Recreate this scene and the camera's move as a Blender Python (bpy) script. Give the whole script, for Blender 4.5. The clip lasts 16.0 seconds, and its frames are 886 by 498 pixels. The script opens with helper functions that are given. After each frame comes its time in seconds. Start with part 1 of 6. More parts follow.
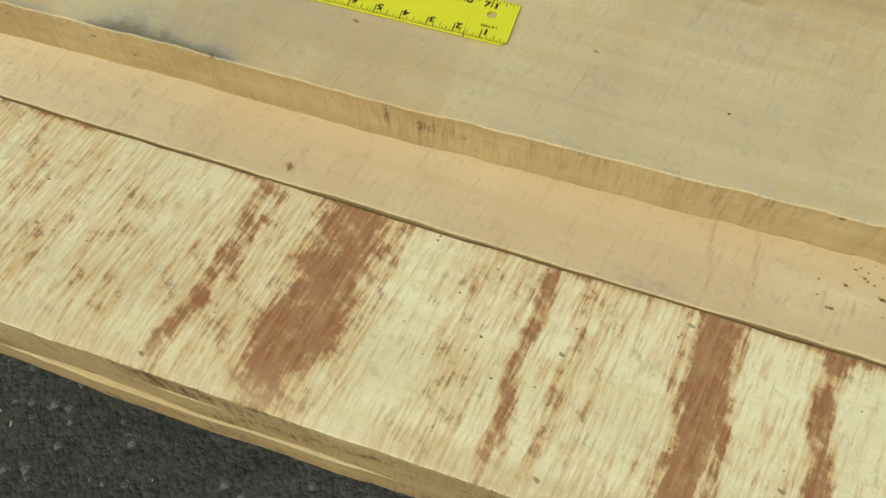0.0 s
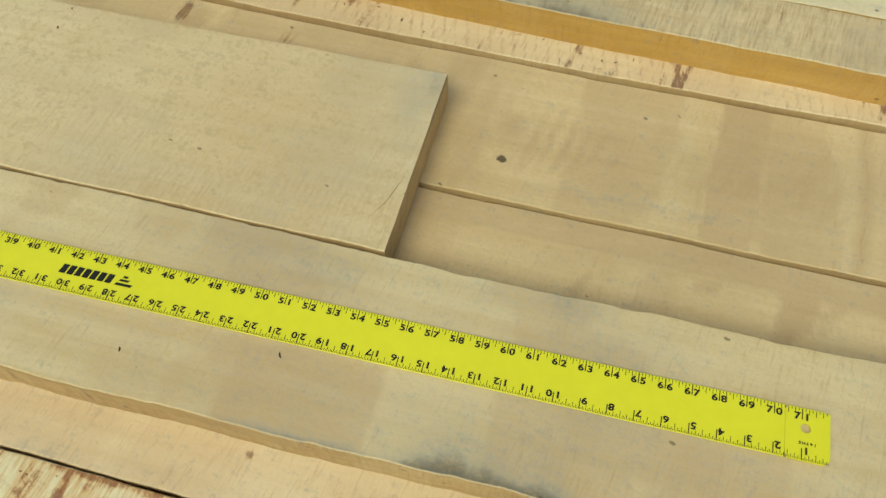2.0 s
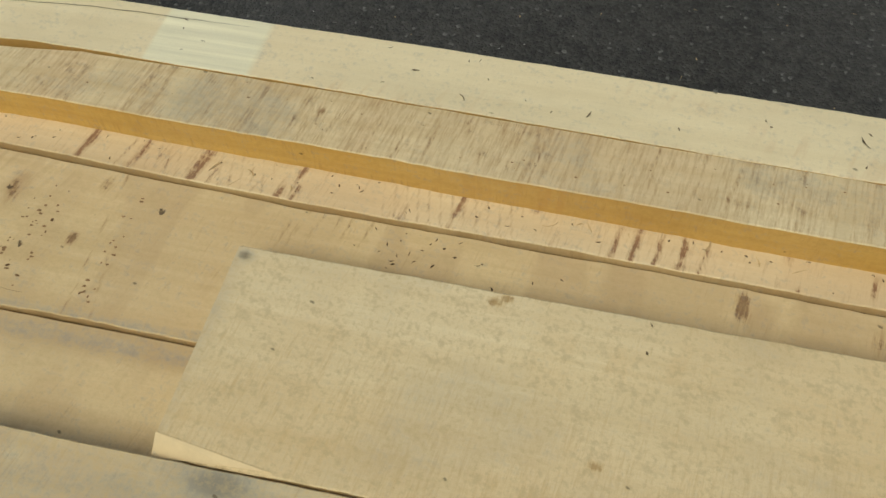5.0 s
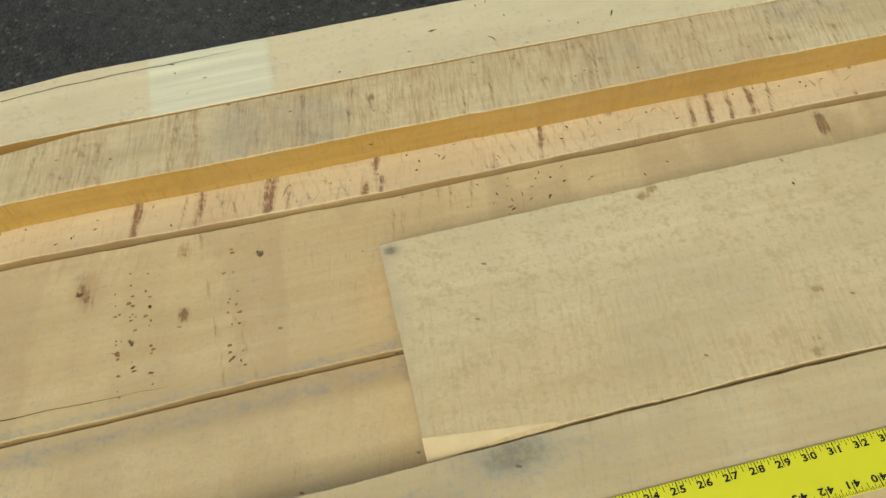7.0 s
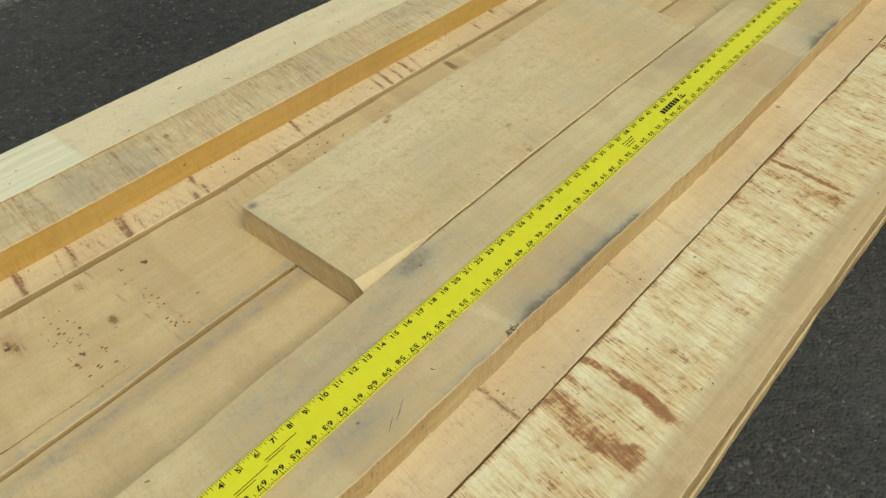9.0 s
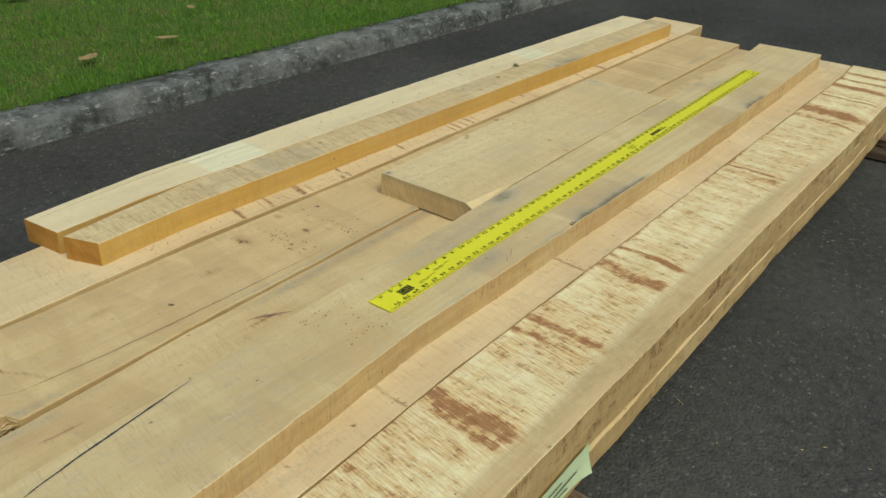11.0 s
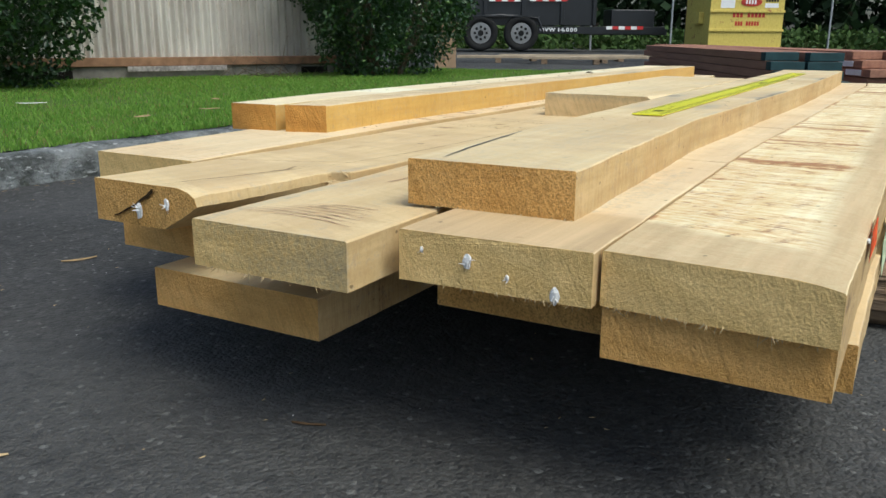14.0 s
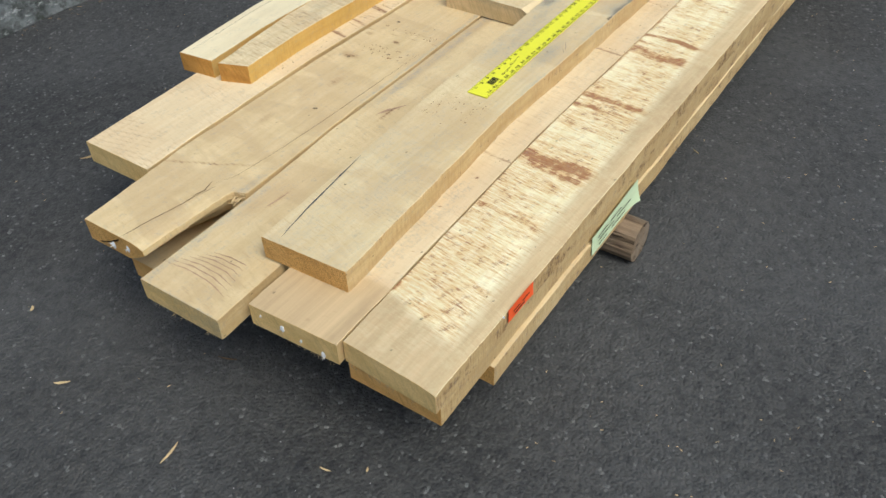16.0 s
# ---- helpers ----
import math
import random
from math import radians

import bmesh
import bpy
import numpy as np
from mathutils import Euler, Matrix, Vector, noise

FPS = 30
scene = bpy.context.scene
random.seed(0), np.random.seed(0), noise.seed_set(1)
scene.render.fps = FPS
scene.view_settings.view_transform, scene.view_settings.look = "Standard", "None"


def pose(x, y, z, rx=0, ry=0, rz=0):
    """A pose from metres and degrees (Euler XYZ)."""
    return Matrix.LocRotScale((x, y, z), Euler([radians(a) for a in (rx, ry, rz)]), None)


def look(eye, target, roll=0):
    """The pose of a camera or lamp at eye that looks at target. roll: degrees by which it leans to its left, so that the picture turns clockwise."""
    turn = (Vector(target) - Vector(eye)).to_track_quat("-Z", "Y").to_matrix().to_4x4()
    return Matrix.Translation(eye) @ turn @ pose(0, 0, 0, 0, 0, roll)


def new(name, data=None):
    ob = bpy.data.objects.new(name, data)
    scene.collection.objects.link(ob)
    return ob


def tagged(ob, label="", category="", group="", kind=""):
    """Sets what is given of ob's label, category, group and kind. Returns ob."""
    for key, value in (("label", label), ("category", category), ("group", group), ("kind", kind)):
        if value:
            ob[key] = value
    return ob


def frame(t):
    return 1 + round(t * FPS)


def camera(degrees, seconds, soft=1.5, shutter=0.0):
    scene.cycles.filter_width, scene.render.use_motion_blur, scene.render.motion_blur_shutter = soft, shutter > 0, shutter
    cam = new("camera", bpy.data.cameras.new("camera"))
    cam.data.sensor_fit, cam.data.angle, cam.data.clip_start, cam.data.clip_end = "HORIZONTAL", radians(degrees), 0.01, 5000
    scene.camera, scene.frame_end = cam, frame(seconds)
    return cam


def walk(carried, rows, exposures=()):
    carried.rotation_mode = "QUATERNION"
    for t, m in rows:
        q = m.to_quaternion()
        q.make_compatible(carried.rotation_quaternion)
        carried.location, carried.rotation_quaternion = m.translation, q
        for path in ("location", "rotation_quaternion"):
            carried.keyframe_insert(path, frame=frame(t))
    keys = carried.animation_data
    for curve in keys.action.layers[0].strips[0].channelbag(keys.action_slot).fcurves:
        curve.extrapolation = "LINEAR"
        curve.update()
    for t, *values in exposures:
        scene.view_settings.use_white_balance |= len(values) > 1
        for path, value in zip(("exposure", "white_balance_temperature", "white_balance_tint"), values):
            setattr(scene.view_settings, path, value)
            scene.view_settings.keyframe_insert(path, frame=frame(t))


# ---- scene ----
cam = camera(56.6, 16.0)
PATH = [
    (0, (1.946, -0.493, 0.86), (1.617, 0.39, -0.904), -2.1),
    (0.5, (1.846, -0.395, 0.897), (1.48, 0.466, -0.87), -1.9),
    (1, (1.744, -0.328, 0.945), (1.387, 0.538, -0.823), -2.2),
    (1.5, (1.635, -0.312, 0.998), (1.346, 0.612, -0.753), -0.6),
    (2, (1.544, -0.281, 1.04), (1.291, 0.697, -0.686), -0.8),
    (2.5, (1.448, -0.175, 1.056), (1.171, 0.845, -0.642), -2.6),
    (3, (1.358, -0.089, 1.068), (1.043, 0.937, -0.62), -4.3),
    (3.5, (1.234, -0.094, 1.071), (0.93, 0.929, -0.62), -3.6),
    (4, (1.096, -0.153, 1.068), (0.849, 0.901, -0.613), -3.3),
    (4.5, (0.96, -0.156, 1.066), (0.721, 0.914, -0.607), -3.0),
    (5, (0.795, -0.094, 1.073), (0.493, 1.006, -0.57), -3.2),
    (5.2, (0.753, -0.077, 1.074), (0.432, 1.03, -0.56), -3.4),
    (7.3, (0.356, -0.154, 1.057), (0.641, 0.891, -0.625), -4.9),
    (7.5, (0.305, -0.161, 1.056), (0.691, 0.83, -0.638), -2.7),
    (8, (0.146, -0.229, 1.081), (0.83, 0.66, -0.575), 0.0),
    (8.2, (0.107, -0.272, 1.099), (0.907, 0.583, -0.522), -0.6),
    (10.3, (-0.613, -0.659, 1.122), (0.781, 0.329, 0.083), 1.5),
    (10.5, (-0.681, -0.699, 1.106), (0.722, 0.312, 0.101), 1.2),
    (11, (-0.865, -0.728, 1.043), (0.551, 0.301, 0.076), 2.4),
    (11.5, (-1.077, -0.697, 0.99), (0.381, 0.303, 0.055), 2.8),
    (12, (-1.18, -0.605, 0.919), (0.344, 0.276, -0.03), 3.0),
    (12.5, (-1.275, -0.444, 0.809), (0.3, 0.341, -0.142), 3.4),
    (13, (-1.293, -0.365, 0.631), (0.363, 0.334, -0.244), 1.9),
    (13.5, (-1.315, -0.357, 0.493), (0.388, 0.444, -0.183), 1.3),
    (14, (-1.357, -0.366, 0.424), (0.322, 0.597, -0.081), 0.3),
    (14.5, (-1.354, -0.384, 0.447), (0.293, 0.657, -0.004), 0.2),
    (15, (-1.344, -0.474, 0.745), (0.206, 0.478, -0.087), 0.3),
    (15.5, (-1.334, -0.627, 1.093), (-0.007, 0.224, -0.137), -1.6),
    (16, (-1.347, -0.81, 1.269), (-0.13, 0.041, -0.071), -2.0),
]
LIGHT = [(0, -0.17, 6700, -8), (1.5, -0.14, 6750, -11), (3, -0.25, 6800, -4), (5, -0.31, 6850, -3), (8, -0.2, 6850, -6), (11, -0.16, 6700, -7), (12.5, -0.2, 6500, -3), (13, -0.13, 6350, -1), (13.5, 0.17, 6150, 0),
         (14, 0.47, 5950, 1), (14.5, 0.54, 5850, 1), (15, 0.4, 6000, 0), (15.5, 0.33, 6000, 1), (16, 0.35, 6000, 2)]
walk(cam, [(t, look(eye, target, roll)) for t, eye, target, roll in PATH], LIGHT)

# ---- light ----
world = bpy.data.worlds.new("sky")
scene.world = world
world.use_nodes = True
wnt = world.node_tree
sky = wnt.nodes.new("ShaderNodeTexSky")
sky.sky_type, sky.sun_disc = "NISHITA", False
SUN_EL, SUN_AZ = 58.0, 198.0          # degrees: height, compass bearing from +y clockwise
sky.sun_elevation, sky.sun_rotation = radians(SUN_EL), radians(SUN_AZ)
sky.air_density, sky.dust_density, sky.ozone_density = 1.0, 4.0, 0.6
wnt.links.new(sky.outputs["Color"], wnt.nodes["Background"].inputs["Color"])
wnt.nodes["Background"].inputs["Strength"].default_value = 0.12
sun = new("sun", bpy.data.lights.new("sun", "SUN"))
sun.data.energy, sun.data.angle, sun.data.color = 1.5, radians(38), (1.0, 0.95, 0.86)
sun_from = Vector((math.sin(radians(SUN_AZ)) * math.cos(radians(SUN_EL)), math.cos(radians(SUN_AZ)) * math.cos(radians(SUN_EL)), math.sin(radians(SUN_EL))))
sun.matrix_world = look(tuple(sun_from * 20), (0, 0, 0))
scene.view_settings.exposure = 0.0


# ---- node and mesh helpers ----
class Graph:
    """A material under construction."""

    def __init__(self, name, rough=0.7, spec=0.3, metal=0.0):
        self.mat = bpy.data.materials.new(name)
        self.mat.use_nodes = True
        self.nt = self.mat.node_tree
        self.bsdf = self.nt.nodes["Principled BSDF"]
        self.bsdf.inputs["Roughness"].default_value = rough
        self.bsdf.inputs["Specular IOR Level"].default_value = spec
        self.bsdf.inputs["Metallic"].default_value = metal
        self.coord = self.nt.nodes.new("ShaderNodeTexCoord").outputs["Object"]

    def put(self, socket, value):
        if isinstance(value, bpy.types.NodeSocket):
            self.nt.links.new(value, socket)
        elif isinstance(value, tuple) and len(value) == 3 and socket.type == "RGBA":
            socket.default_value = (*value, 1)
        else:
            socket.default_value = value

    def coords(self, scale=(1, 1, 1), turn=0.0, shift=None, tip=0.0):
        """Object coordinates, first turned (about z, and tipped about x), then scaled and shifted."""
        v = self.coord
        if turn or tip:
            t = self.nt.nodes.new("ShaderNodeMapping")
            self.put(t.inputs["Vector"], v)
            t.inputs["Rotation"].default_value = (radians(tip), 0, radians(turn))
            v = t.outputs["Vector"]
        n = self.nt.nodes.new("ShaderNodeMapping")
        self.put(n.inputs["Vector"], v)
        n.inputs["Scale"].default_value = scale
        if shift is not None:
            self.put(n.inputs["Location"], shift)
        return n.outputs["Vector"]

    def noise(self, vector, scale=1.0, detail=4.0, rough=0.55):
        n = self.nt.nodes.new("ShaderNodeTexNoise")
        self.put(n.inputs["Vector"], vector)
        n.inputs["Scale"].default_value, n.inputs["Detail"].default_value, n.inputs["Roughness"].default_value = scale, detail, rough
        return n.outputs["Fac"]

    def cells(self, vector, scale, out="Distance"):
        n = self.nt.nodes.new("ShaderNodeTexVoronoi")
        self.put(n.inputs["Vector"], vector)
        n.inputs["Scale"].default_value = scale
        return n.outputs[out]

    def span(self, value, a, b, c=0.0, d=1.0):
        n = self.nt.nodes.new("ShaderNodeMapRange")
        for k, v in zip(("Value", "From Min", "From Max", "To Min", "To Max"), (value, a, b, c, d)):
            self.put(n.inputs[k], v)
        return n.outputs["Result"]

    def math(self, op, a, b=0.0):
        n = self.nt.nodes.new("ShaderNodeMath")
        n.operation = op
        self.put(n.inputs[0], a)
        self.put(n.inputs[1], b)
        return n.outputs["Value"]

    def mix(self, fac, a, b, blend="MIX"):
        n = self.nt.nodes.new("ShaderNodeMix")
        n.data_type, n.blend_type = "RGBA", blend
        self.put(n.inputs["Factor"], fac)
        self.put(n.inputs[6], a)
        self.put(n.inputs[7], b)
        return n.outputs[2]

    def marks(self):
        n = self.nt.nodes.new("ShaderNodeVertexColor")
        n.layer_name = "marks"
        s = self.nt.nodes.new("ShaderNodeSeparateColor")
        self.put(s.inputs[0], n.outputs["Color"])
        return s.outputs[0], s.outputs[1], s.outputs[2]

    def wash(self):
        n = self.nt.nodes.new("ShaderNodeVertexColor")
        n.layer_name = "marks"
        return self.math("SUBTRACT", 1.0, n.outputs["Alpha"])

    def random(self):
        return self.nt.nodes.new("ShaderNodeObjectInfo").outputs["Random"]

    def island(self):
        return self.nt.nodes.new("ShaderNodeNewGeometry").outputs["Random Per Island"]

    def done(self, colour, height=None, strength=0.3, distance=0.001, rough=None):
        self.put(self.bsdf.inputs["Base Color"], colour)
        if rough is not None:
            self.put(self.bsdf.inputs["Roughness"], rough)
        if height is not None:
            b = self.nt.nodes.new("ShaderNodeBump")
            b.inputs["Strength"].default_value, b.inputs["Distance"].default_value = strength, distance
            self.put(b.inputs["Height"], height)
            self.put(self.bsdf.inputs["Normal"], b.outputs["Normal"])
        return self.mat


def lattice(ix, iy, seed):
    h = (ix.astype(np.int64) * 374761393 + iy.astype(np.int64) * 668265263 + seed * 982451653) & 0x7FFFFFFF
    h = ((h ^ (h >> 13)) * 1274126177) & 0x7FFFFFFF
    return ((h ^ (h >> 16)) & 0xFFFF) / 65535.0


def vnoise(x, y, seed=0):
    x, y = np.broadcast_arrays(np.asarray(x, float), np.asarray(y, float))
    ix, iy = np.floor(x), np.floor(y)
    fx, fy = x - ix, y - iy
    fx, fy = fx * fx * (3 - 2 * fx), fy * fy * (3 - 2 * fy)
    a, b = lattice(ix, iy, seed), lattice(ix + 1, iy, seed)
    c, d = lattice(ix, iy + 1, seed), lattice(ix + 1, iy + 1, seed)
    return (a * (1 - fx) + b * fx) * (1 - fy) + (c * (1 - fx) + d * fx) * fy


def fbm(x, y, seed=0, octaves=4):
    total, amp, norm = 0.0, 1.0, 0.0
    for k in range(octaves):
        total = total + amp * vnoise(x * 2**k, y * 2**k, seed + 17 * k)
        norm += amp
        amp *= 0.55
    return total / norm


def ramp(v, a, b):
    t = np.clip((v - a) / (b - a), 0, 1)
    return t * t * (3 - 2 * t)


def raw_mesh(name, verts, faces, mats, indices=None, smooth=False):
    me = bpy.data.meshes.new(name)
    me.from_pydata(verts if isinstance(verts, list) else verts.tolist(), [], faces if isinstance(faces, list) else faces.tolist())
    for m in mats:
        me.materials.append(m)
    if indices is not None:
        me.polygons.foreach_set("material_index", np.asarray(indices, dtype=np.int32))
    if smooth:
        me.polygons.foreach_set("use_smooth", np.ones(len(me.polygons), dtype=bool))
    me.update()
    return me


def part(name, bm, material, parent=None, label=""):
    """Links a bmesh as one mesh object, under a thing or part if given."""
    me = bpy.data.meshes.new(name)
    bm.to_mesh(me)
    bm.free()
    me.materials.append(material)
    ob = new(name, me)
    if parent is not None:
        ob.parent = parent
    return tagged(ob, label)


def thing(name, place, label, category, group="", turn=0.0):
    ob = new(name)
    ob.matrix_world = pose(*place, 0, 0, turn)
    return tagged(ob, label, category, group)


def add_box(bm, x0, x1, y0, y1, z0, z1, bevel=0.0):
    made = bmesh.ops.create_cube(bm, size=1.0, matrix=Matrix.LocRotScale(((x0 + x1) / 2, (y0 + y1) / 2, (z0 + z1) / 2), None, (x1 - x0, y1 - y0, z1 - z0)))
    if bevel:
        edges = list({e for v in made["verts"] for e in v.link_edges})
        bmesh.ops.bevel(bm, geom=edges, offset=bevel, segments=2, affect="EDGES", profile=0.5)
    return bm


def box(x0, x1, y0, y1, z0, z1, bevel=0.0):
    return add_box(bmesh.new(), x0, x1, y0, y1, z0, z1, bevel)


def add_tube(bm, points, radius, sides=8):
    """A tube along points with a radius for each; closed at the ends."""
    rings = []
    for k, p in enumerate(points):
        a = Vector(points[max(k - 1, 0)])
        b = Vector(points[min(k + 1, len(points) - 1)])
        q = (b - a).to_track_quat("Z", "Y")
        r = radius[k] if isinstance(radius, (list, tuple)) else radius
        rings.append([bm.verts.new(Vector(p) + q @ Vector((r * math.cos(2 * math.pi * s / sides), r * math.sin(2 * math.pi * s / sides), 0))) for s in range(sides)])
    for a, b in zip(rings, rings[1:]):
        for s in range(sides):
            bm.faces.new((a[s], a[(s + 1) % sides], b[(s + 1) % sides], b[s]))
    bm.faces.new(rings[0][::-1])
    bm.faces.new(rings[-1])
    return bm


# ---- materials ----
def wood(name, light, dark, stain=(0.2, 0.085, 0.035), grey=(0.23, 0.25, 0.25), saw=0.3, saw_turn=12.0, rough=0.75, along=0.5, flecks=0.2, planed=None, mottle=0.25, halo=None, cross=0.2, zones=0.22, blush=(0.58, 0.40, 0.22)):
    """Sawn wood: grain along x, saw marks across, and stains by the marks layer (brown, grey, black)."""
    g = Graph(name, rough, 0.25)
    shift = g.math("MULTIPLY", g.random(), 37.0)
    grain = g.noise(g.coords((2.2, 55, 55), 1.5, shift), 1.0, 6.0, 0.62)
    fine = g.noise(g.coords((14, 320, 320), 0.0, shift), 1.0, 3.0, 0.6)
    lines = g.noise(g.coords((150, 9, 9), saw_turn, shift), 1.0, 4.0, 0.65)
    blotch = g.noise(g.coords((3.5, 9, 9), 0.0, shift), 1.0, 5.0, 0.6)
    pores = g.noise(g.coords((90, 600, 300), 4.0, shift), 1.0, 2.0, 0.5)
    c = g.mix(g.span(grain, 0.34, 0.68), light, dark)
    c = g.mix(g.math("MULTIPLY", g.span(blotch, 0.42, 0.72), along), c, tuple(v * 0.72 for v in dark))
    c = g.mix(g.math("MULTIPLY", g.span(lines, 0.5, 0.75), saw), c, tuple(v * 0.62 for v in dark))
    c = g.mix(g.math("MULTIPLY", g.span(pores, 0.62, 0.8), 0.2), c, tuple(v * 0.45 for v in dark))
    wash = g.noise(g.coords((30, 3.5, 3.5), saw_turn, shift), 1.0, 5.0, 0.6)
    c = g.mix(g.math("MULTIPLY", g.span(wash, 0.45, 0.66), cross), c, tuple(v * 0.68 for v in dark))
    zone = g.noise(g.coords((1.6, 5, 5), 0.0, shift), 1.0, 3.0, 0.5)
    c = g.mix(g.math("MULTIPLY", g.span(zone, 0.42, 0.62), 0.2), c, tuple(0.5 * a + 0.5 * v for a, v in zip((0.62, 0.52, 0.36), light)))
    edge_wob = g.math("MULTIPLY", g.noise(g.coords((20, 20, 20), 0.0, shift), 1.0, 4.0, 0.65), 0.10)
    patch = g.math("ADD", g.noise(g.coords((5.5, 0.7, 0.7), saw_turn * 0.5, shift), 1.0, 2.0, 0.5), edge_wob)
    c = g.mix(g.math("MULTIPLY", g.span(patch, 0.575, 0.605), zones), c, blush)
    c = g.mix(g.math("MULTIPLY", g.span(patch, 0.475, 0.455), zones * 0.8), c, tuple(0.35 * a + 0.65 * v for a, v in zip((0.80, 0.74, 0.52), light)))
    ripple = g.noise(g.coords((75, 11, 11), saw_turn + 8.0, shift), 1.0, 3.0, 0.5)
    where = g.span(g.noise(g.coords((4, 12, 12), 0.0, shift), 1.0, 2.0, 0.5), 0.56, 0.66)
    c = g.mix(g.math("MULTIPLY", g.math("MULTIPLY", g.span(ripple, 0.5, 0.62), where), 0.28), c, blush)
    soft = g.noise(g.coords((24, 60, 60), 0.0, shift), 1.0, 5.0, 0.65)
    c = g.mix(g.math("MULTIPLY", g.wash(), g.span(soft, 0.3, 0.7, 1.0, 0.55)), c, blush)
    r, gy, b = g.marks()
    torn = g.span(g.noise(g.coords((260, 26, 26), saw_turn * 0.9, shift), 1.0, 6.0, 0.72), 0.3, 0.7)
    speck = g.span(g.noise(g.coords((150, 150, 150), 0.0, shift), 1.0, 5.0, 0.68), 0.3, 0.7)
    flake = g.span(g.noise(g.coords((38, 60, 60), 25.0, shift), 1.0, 6.0, 0.75), 0.3, 0.7)
    rough_edge = g.math("ADD", g.math("MULTIPLY", torn, 0.55), g.math("MULTIPLY", flake, 0.45))
    pale_stain = halo or tuple(0.45 * a + 0.55 * b2 for a, b2 in zip(stain, dark))
    f = g.span(g.math("SUBTRACT", g.math("MULTIPLY", r, 1.4), g.math("ADD", g.math("MULTIPLY", torn, 0.8), g.math("MULTIPLY", flake, 0.2))), -0.12, 0.34)
    c = g.mix(g.math("MULTIPLY", f, 0.8), c, pale_stain)
    f = g.span(g.math("SUBTRACT", g.math("SUBTRACT", g.math("MULTIPLY", r, 1.4), 0.23), g.math("ADD", g.math("MULTIPLY", flake, 0.6), g.math("MULTIPLY", torn, 0.4))), -0.02, 0.22)
    c = g.mix(g.math("MULTIPLY", f, g.span(torn, 0.1, 0.9, 0.98, 0.55)), c, g.mix(speck, stain, tuple(v * 0.62 for v in stain)))
    mould = g.math("ADD", g.math("MULTIPLY", speck, 0.5), g.math("MULTIPLY", flake, 0.5))
    f = g.span(g.math("SUBTRACT", g.math("MULTIPLY", gy, 1.25), mould), -0.45, 0.45)
    c = g.mix(g.math("MULTIPLY", f, 0.85), c, g.mix(g.span(gy, 0.55, 1.0), grey, tuple(v * 0.3 for v in grey)))
    f = g.span(g.math("SUBTRACT", b, g.math("MULTIPLY", speck, 0.6)), -0.02, 0.15)
    if planed:
        f = g.span(g.math("SUBTRACT", b, g.math("MULTIPLY", rough_edge, 0.4)), -0.1, 0.75)
        c = g.mix(g.math("MULTIPLY", f, 0.9), c, g.mix(g.span(grain, 0.3, 0.7), planed, tuple(v * 0.72 for v in planed)))
        c = g.mix(g.math("MULTIPLY", g.math("MULTIPLY", f, g.span(blotch, 0.5, 0.7)), 0.5), c, tuple(v * 0.55 for v in planed))
    else:
        c = g.mix(g.math("MULTIPLY", f, 0.85), c, (0.05, 0.03, 0.018))
    c = g.mix(g.math("MULTIPLY", g.span(g.math("ADD", g.math("MULTIPLY", speck, 0.5), g.math("MULTIPLY", flake, 0.5)), 0.45, 0.75), mottle), c, tuple(v * 0.7 for v in dark))
    cell = g.coords((26, 46, 46), 20.0, shift)
    sepa = g.nt.nodes.new("ShaderNodeSeparateColor")
    g.put(sepa.inputs[0], g.cells(cell, 1.0, "Color"))
    fleck = g.math("MULTIPLY", g.span(g.math("ADD", g.cells(cell, 1.0), g.math("MULTIPLY", speck, 0.09)), 0.10, 0.14, 1.0, 0.0), g.span(sepa.outputs[0], 1.0 - flecks, 1.0 - flecks + 0.02))
    c = g.mix(g.math("MULTIPLY", fleck, 0.75), c, tuple(v * 0.22 for v in dark))
    h = g.math("ADD", g.math("MULTIPLY", lines, 0.08 + saw), g.math("ADD", g.math("MULTIPLY", fine, 0.15), g.math("ADD", g.math("MULTIPLY", rough_edge, 0.4), g.math("MULTIPLY", speck, 0.25))))
    return g.done(c, h, 0.45, 0.0014, g.span(blotch, 0.3, 0.7, rough - 0.1, rough + 0.12))


